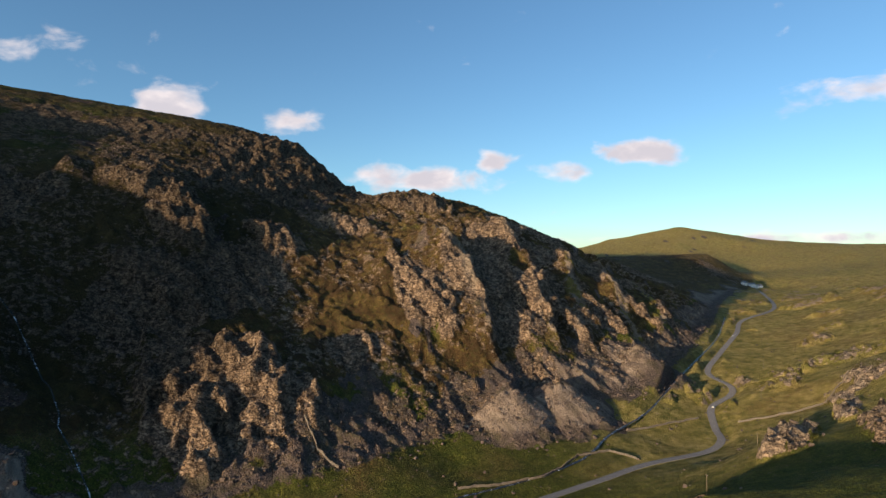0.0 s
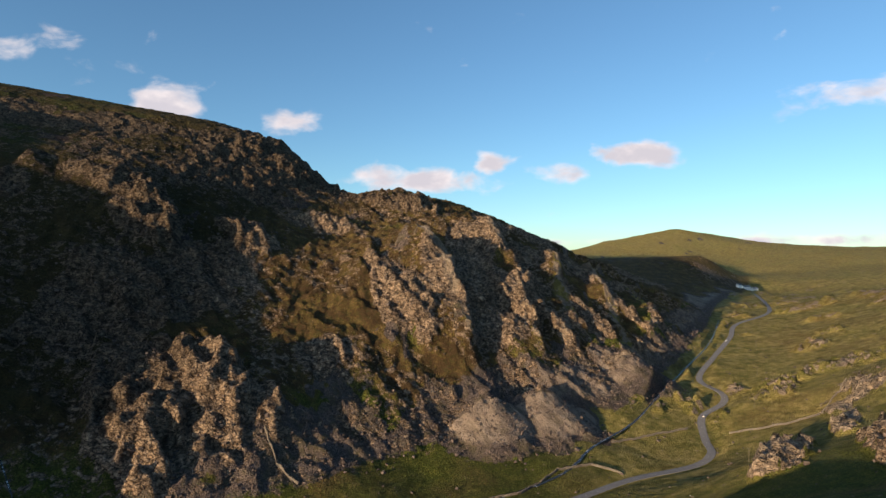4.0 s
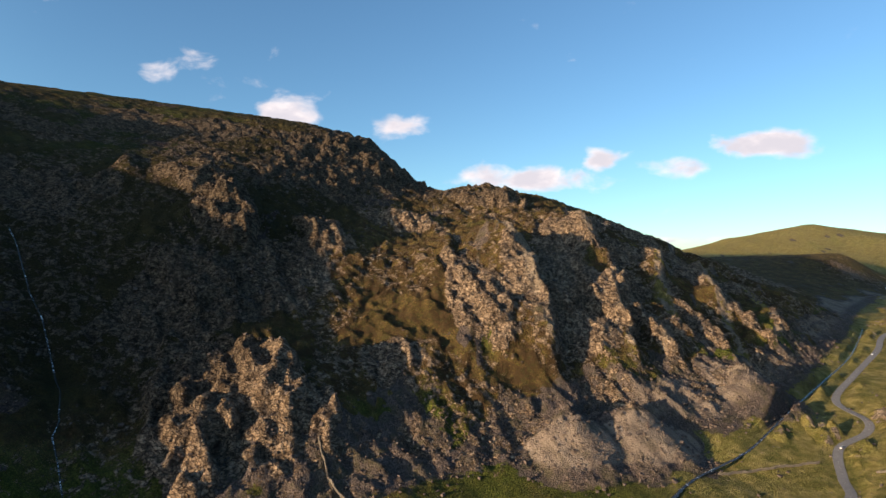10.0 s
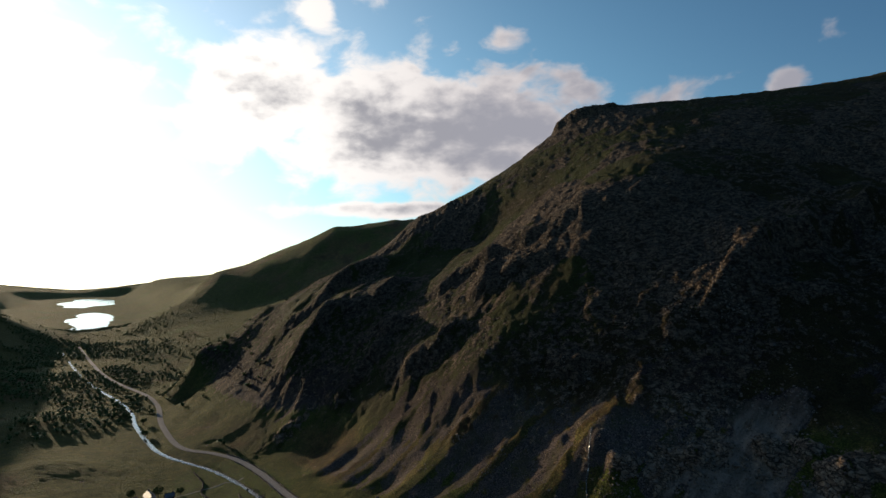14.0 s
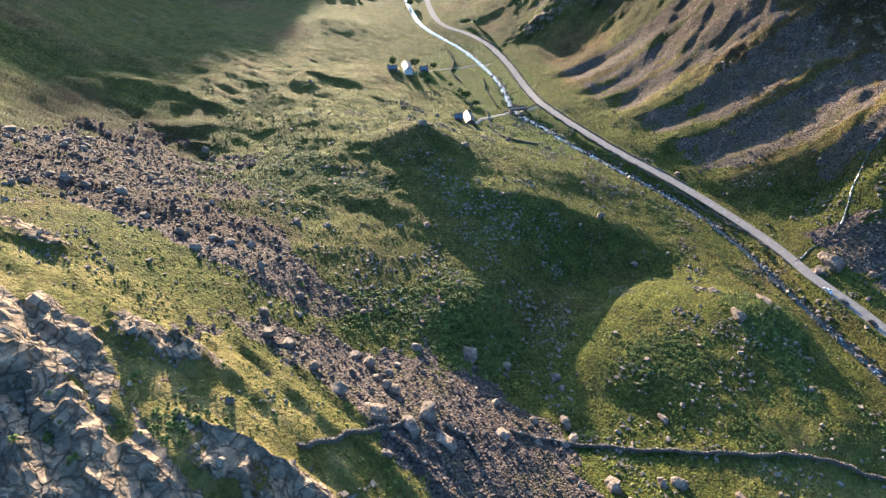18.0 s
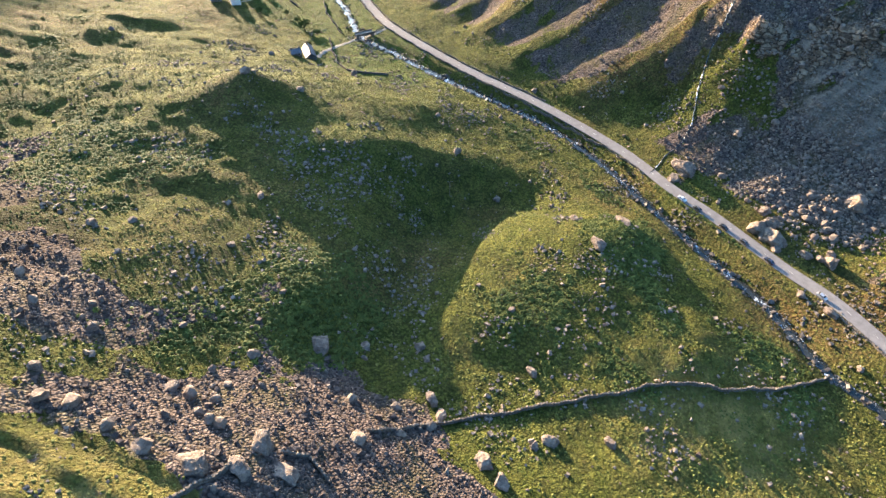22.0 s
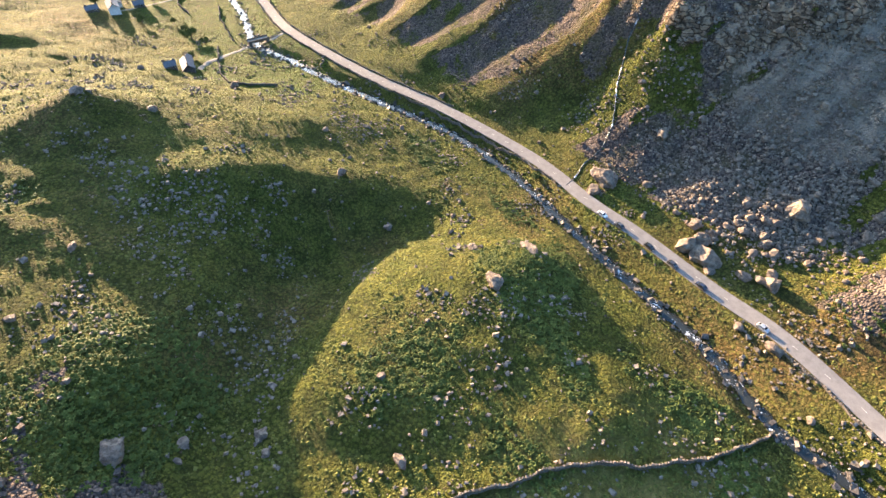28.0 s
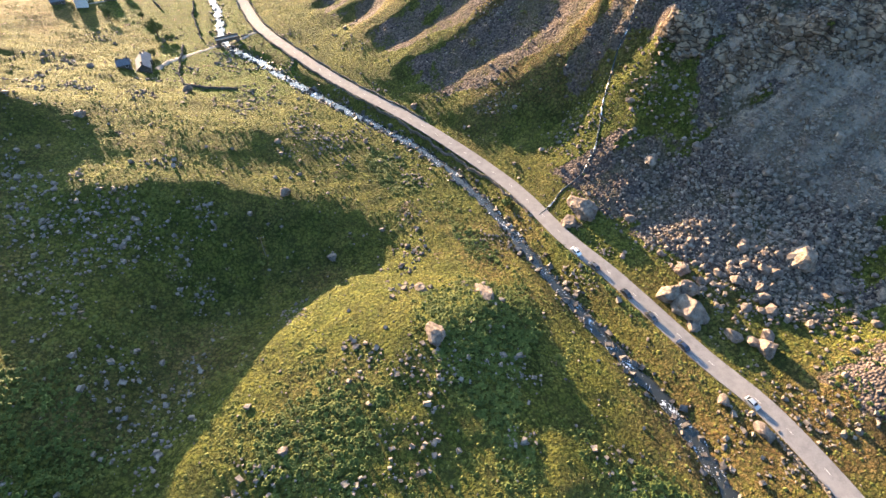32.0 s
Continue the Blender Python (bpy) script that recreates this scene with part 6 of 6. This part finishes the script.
# ---------------------------------------------------------------- houses
def house(x, y, turn, long, wide, eaves, rise, label, wall_mat, lift=0.0):
    root = empty("cottage", pose(x, y, height(x, y) + lift, 0, 0, turn))
    part("wall", box(bmesh.new(), -long / 2, long / 2, -wide / 2, wide / 2, -2.5, eaves), wall_mat, root)
    for s in (-1, 1):
        b = bmesh.new()
        b.faces.new([b.verts.new(p) for p in ((s * long / 2, -wide / 2, eaves), (s * long / 2, wide / 2, eaves), (s * long / 2, 0, eaves + rise))])
        bmesh.ops.solidify(b, geom=b.faces[:], thickness=0.3 * -s)
        part("gable", b, wall_mat, root)
        b = bmesh.new()
        k = 0.35
        q = [(-long / 2 - k, s * (wide / 2 + k), eaves - k * rise / (wide / 2)), (long / 2 + k, s * (wide / 2 + k), eaves - k * rise / (wide / 2)), (long / 2 + k, 0, eaves + rise), (-long / 2 - k, 0, eaves + rise)]
        lo = [b.verts.new(p) for p in q]
        hi = [b.verts.new((p[0], p[1], p[2] + 0.22)) for p in q]
        for f in ((0, 1, 2, 3),):
            b.faces.new([lo[i] for i in f[::-1]]), b.faces.new([hi[i] for i in f])
        for i in range(4):
            b.faces.new((lo[i], lo[(i + 1) % 4], hi[(i + 1) % 4], hi[i]))
        bmesh.ops.recalc_face_normals(b, faces=b.faces)
        roof = part("roof", b, M_SLATE, root)
        n = max(2, int(long / 3))
        for i in range(n):
            px = -long / 2 + long * (i + 0.5) / n
            if i == n // 2:
                part("door", box(bmesh.new(), px - 0.5, px + 0.5, s * wide / 2 - 0.05, s * wide / 2 + 0.05, 0.0, 2.0), M_WOOD, root)
                continue
            w = part("window", box(bmesh.new(), px - 0.55, px + 0.55, s * wide / 2 - 0.06, s * wide / 2 + 0.06, 1.0, 2.1), M_RENDER, root)
            part("pane", box(bmesh.new(), px - 0.45, px + 0.45, s * wide / 2 - 0.075, s * wide / 2 + 0.075, 1.08, 2.02), M_GLASS, w)
    for s in (-1, 1):
        part("chimney", box(bmesh.new(), s * (long / 2 - 0.6) - 0.45, s * (long / 2 - 0.6) + 0.45, -0.4, 0.4, eaves + rise - 0.8, eaves + rise + 1.2, 0.05), M_WALL, root)
    return tagged(root, label, "cottage")


STONE_H, WHITE_H = "low slate-roofed stone cottage near the stream", "white cottage with a slate roof on the valley floor"
house(-352, -49, 35, 13, 6.5, 3.4, 2.6, STONE_H, M_WALL)
house(-361, -54, 35, 7, 5.0, 2.6, 2.0, "slate-roofed stone outbuilding beside a cottage", M_WALL)
house(-345, -54.5, -55, 6, 5.0, 2.4, 2.0, "small slate-roofed stone wing of a cottage", M_WALL)
house(-431, -146, 40, 15, 7, 4.6, 3.0, "white two-storey farmhouse with a slate roof", M_RENDER)
house(-443, -152, 40, 10, 6, 3.2, 2.4, "whitewashed barn with a slate roof beside the farm", M_RENDER)
house(-424, -157, -50, 8, 5, 2.6, 2.0, "stone outbuilding behind the farmhouse", M_WALL)
house(-447, -138, -50, 7, 5, 2.6, 2.0, "stone shed beside the farmhouse", M_WALL)
for x, y, t, l in ((817, 1528, 20, 24), (850, 1548, 20, 16), (790, 1512, 20, 12)):
    house(x, y, t, l, 9, 6, 4, "white building at the head of the pass", M_RENDER)


# ---------------------------------------------------------------- trees
def tree(x, y, tall, wide, seed, label):
    rnd = random.Random(seed)
    r = np.random.default_rng(seed)
    root = empty("tree", pose(x, y, height(x, y) - 0.2, 0, 0, rnd.uniform(0, 360)))
    b = bmesh.new()

    def limb(p, q, r0, r1):
        d = q - p
        m = Matrix.Translation((p + q) / 2) @ d.to_track_quat("Z", "Y").to_matrix().to_4x4()
        bmesh.ops.create_cone(b, cap_ends=True, segments=8, radius1=r0, radius2=r1, depth=d.length, matrix=m)
    limb(Vector((0, 0, 0)), Vector((0.1, 0.1, tall * 0.45)), wide * 0.06, wide * 0.04)
    tips = []
    for k in range(8):
        a = k * 2.4
        q = Vector((math.cos(a) * wide * rnd.uniform(0.2, 0.4), math.sin(a) * wide * rnd.uniform(0.2, 0.4), tall * rnd.uniform(0.55, 0.9)))
        limb(Vector((0.1, 0.1, tall * rnd.uniform(0.3, 0.45))), q, wide * 0.03, wide * 0.01)
        tips.append(q)
    part("trunk", b, M_BARK, root)
    n = 900
    lobe = np.array(tips)[r.integers(0, 8, n)]
    v = r.normal(0, 1, (n, 3))
    v /= np.linalg.norm(v, axis=1)[:, None]
    c = lobe + v * (wide * 0.24) * r.uniform(0.3, 1, (n, 1)) ** 0.5
    b = bmesh.new()
    for p in c:
        e = r.normal(0, 1, (3, 3)) * wide * 0.045
        b.faces.new([b.verts.new(p + q) for q in e])
    part("crown", b, M_TREE, root)
    return tagged(root, label, "tree")


for k, (x, y, h, w) in enumerate([(-404, -76, 8, 8), (-398, -64, 4, 5), (-414, -86, 5, 5), (-452, -150, 8, 8), (-440, -166, 7, 7), (-460, -135, 6, 6), (-372, -58, 4, 4), (-418, -118, 5, 5), (-425, -100, 4, 4), (-640, -262, 8, 8), (-690, -290, 8, 8), (-720, -330, 9, 8), (-283, 150, 3, 3.5)]):
    tree(x, y, h, w, 300 + k, "round green broadleaf tree near the farm and stream" if h > 4.5 else "small green thorn bush in rough grass")
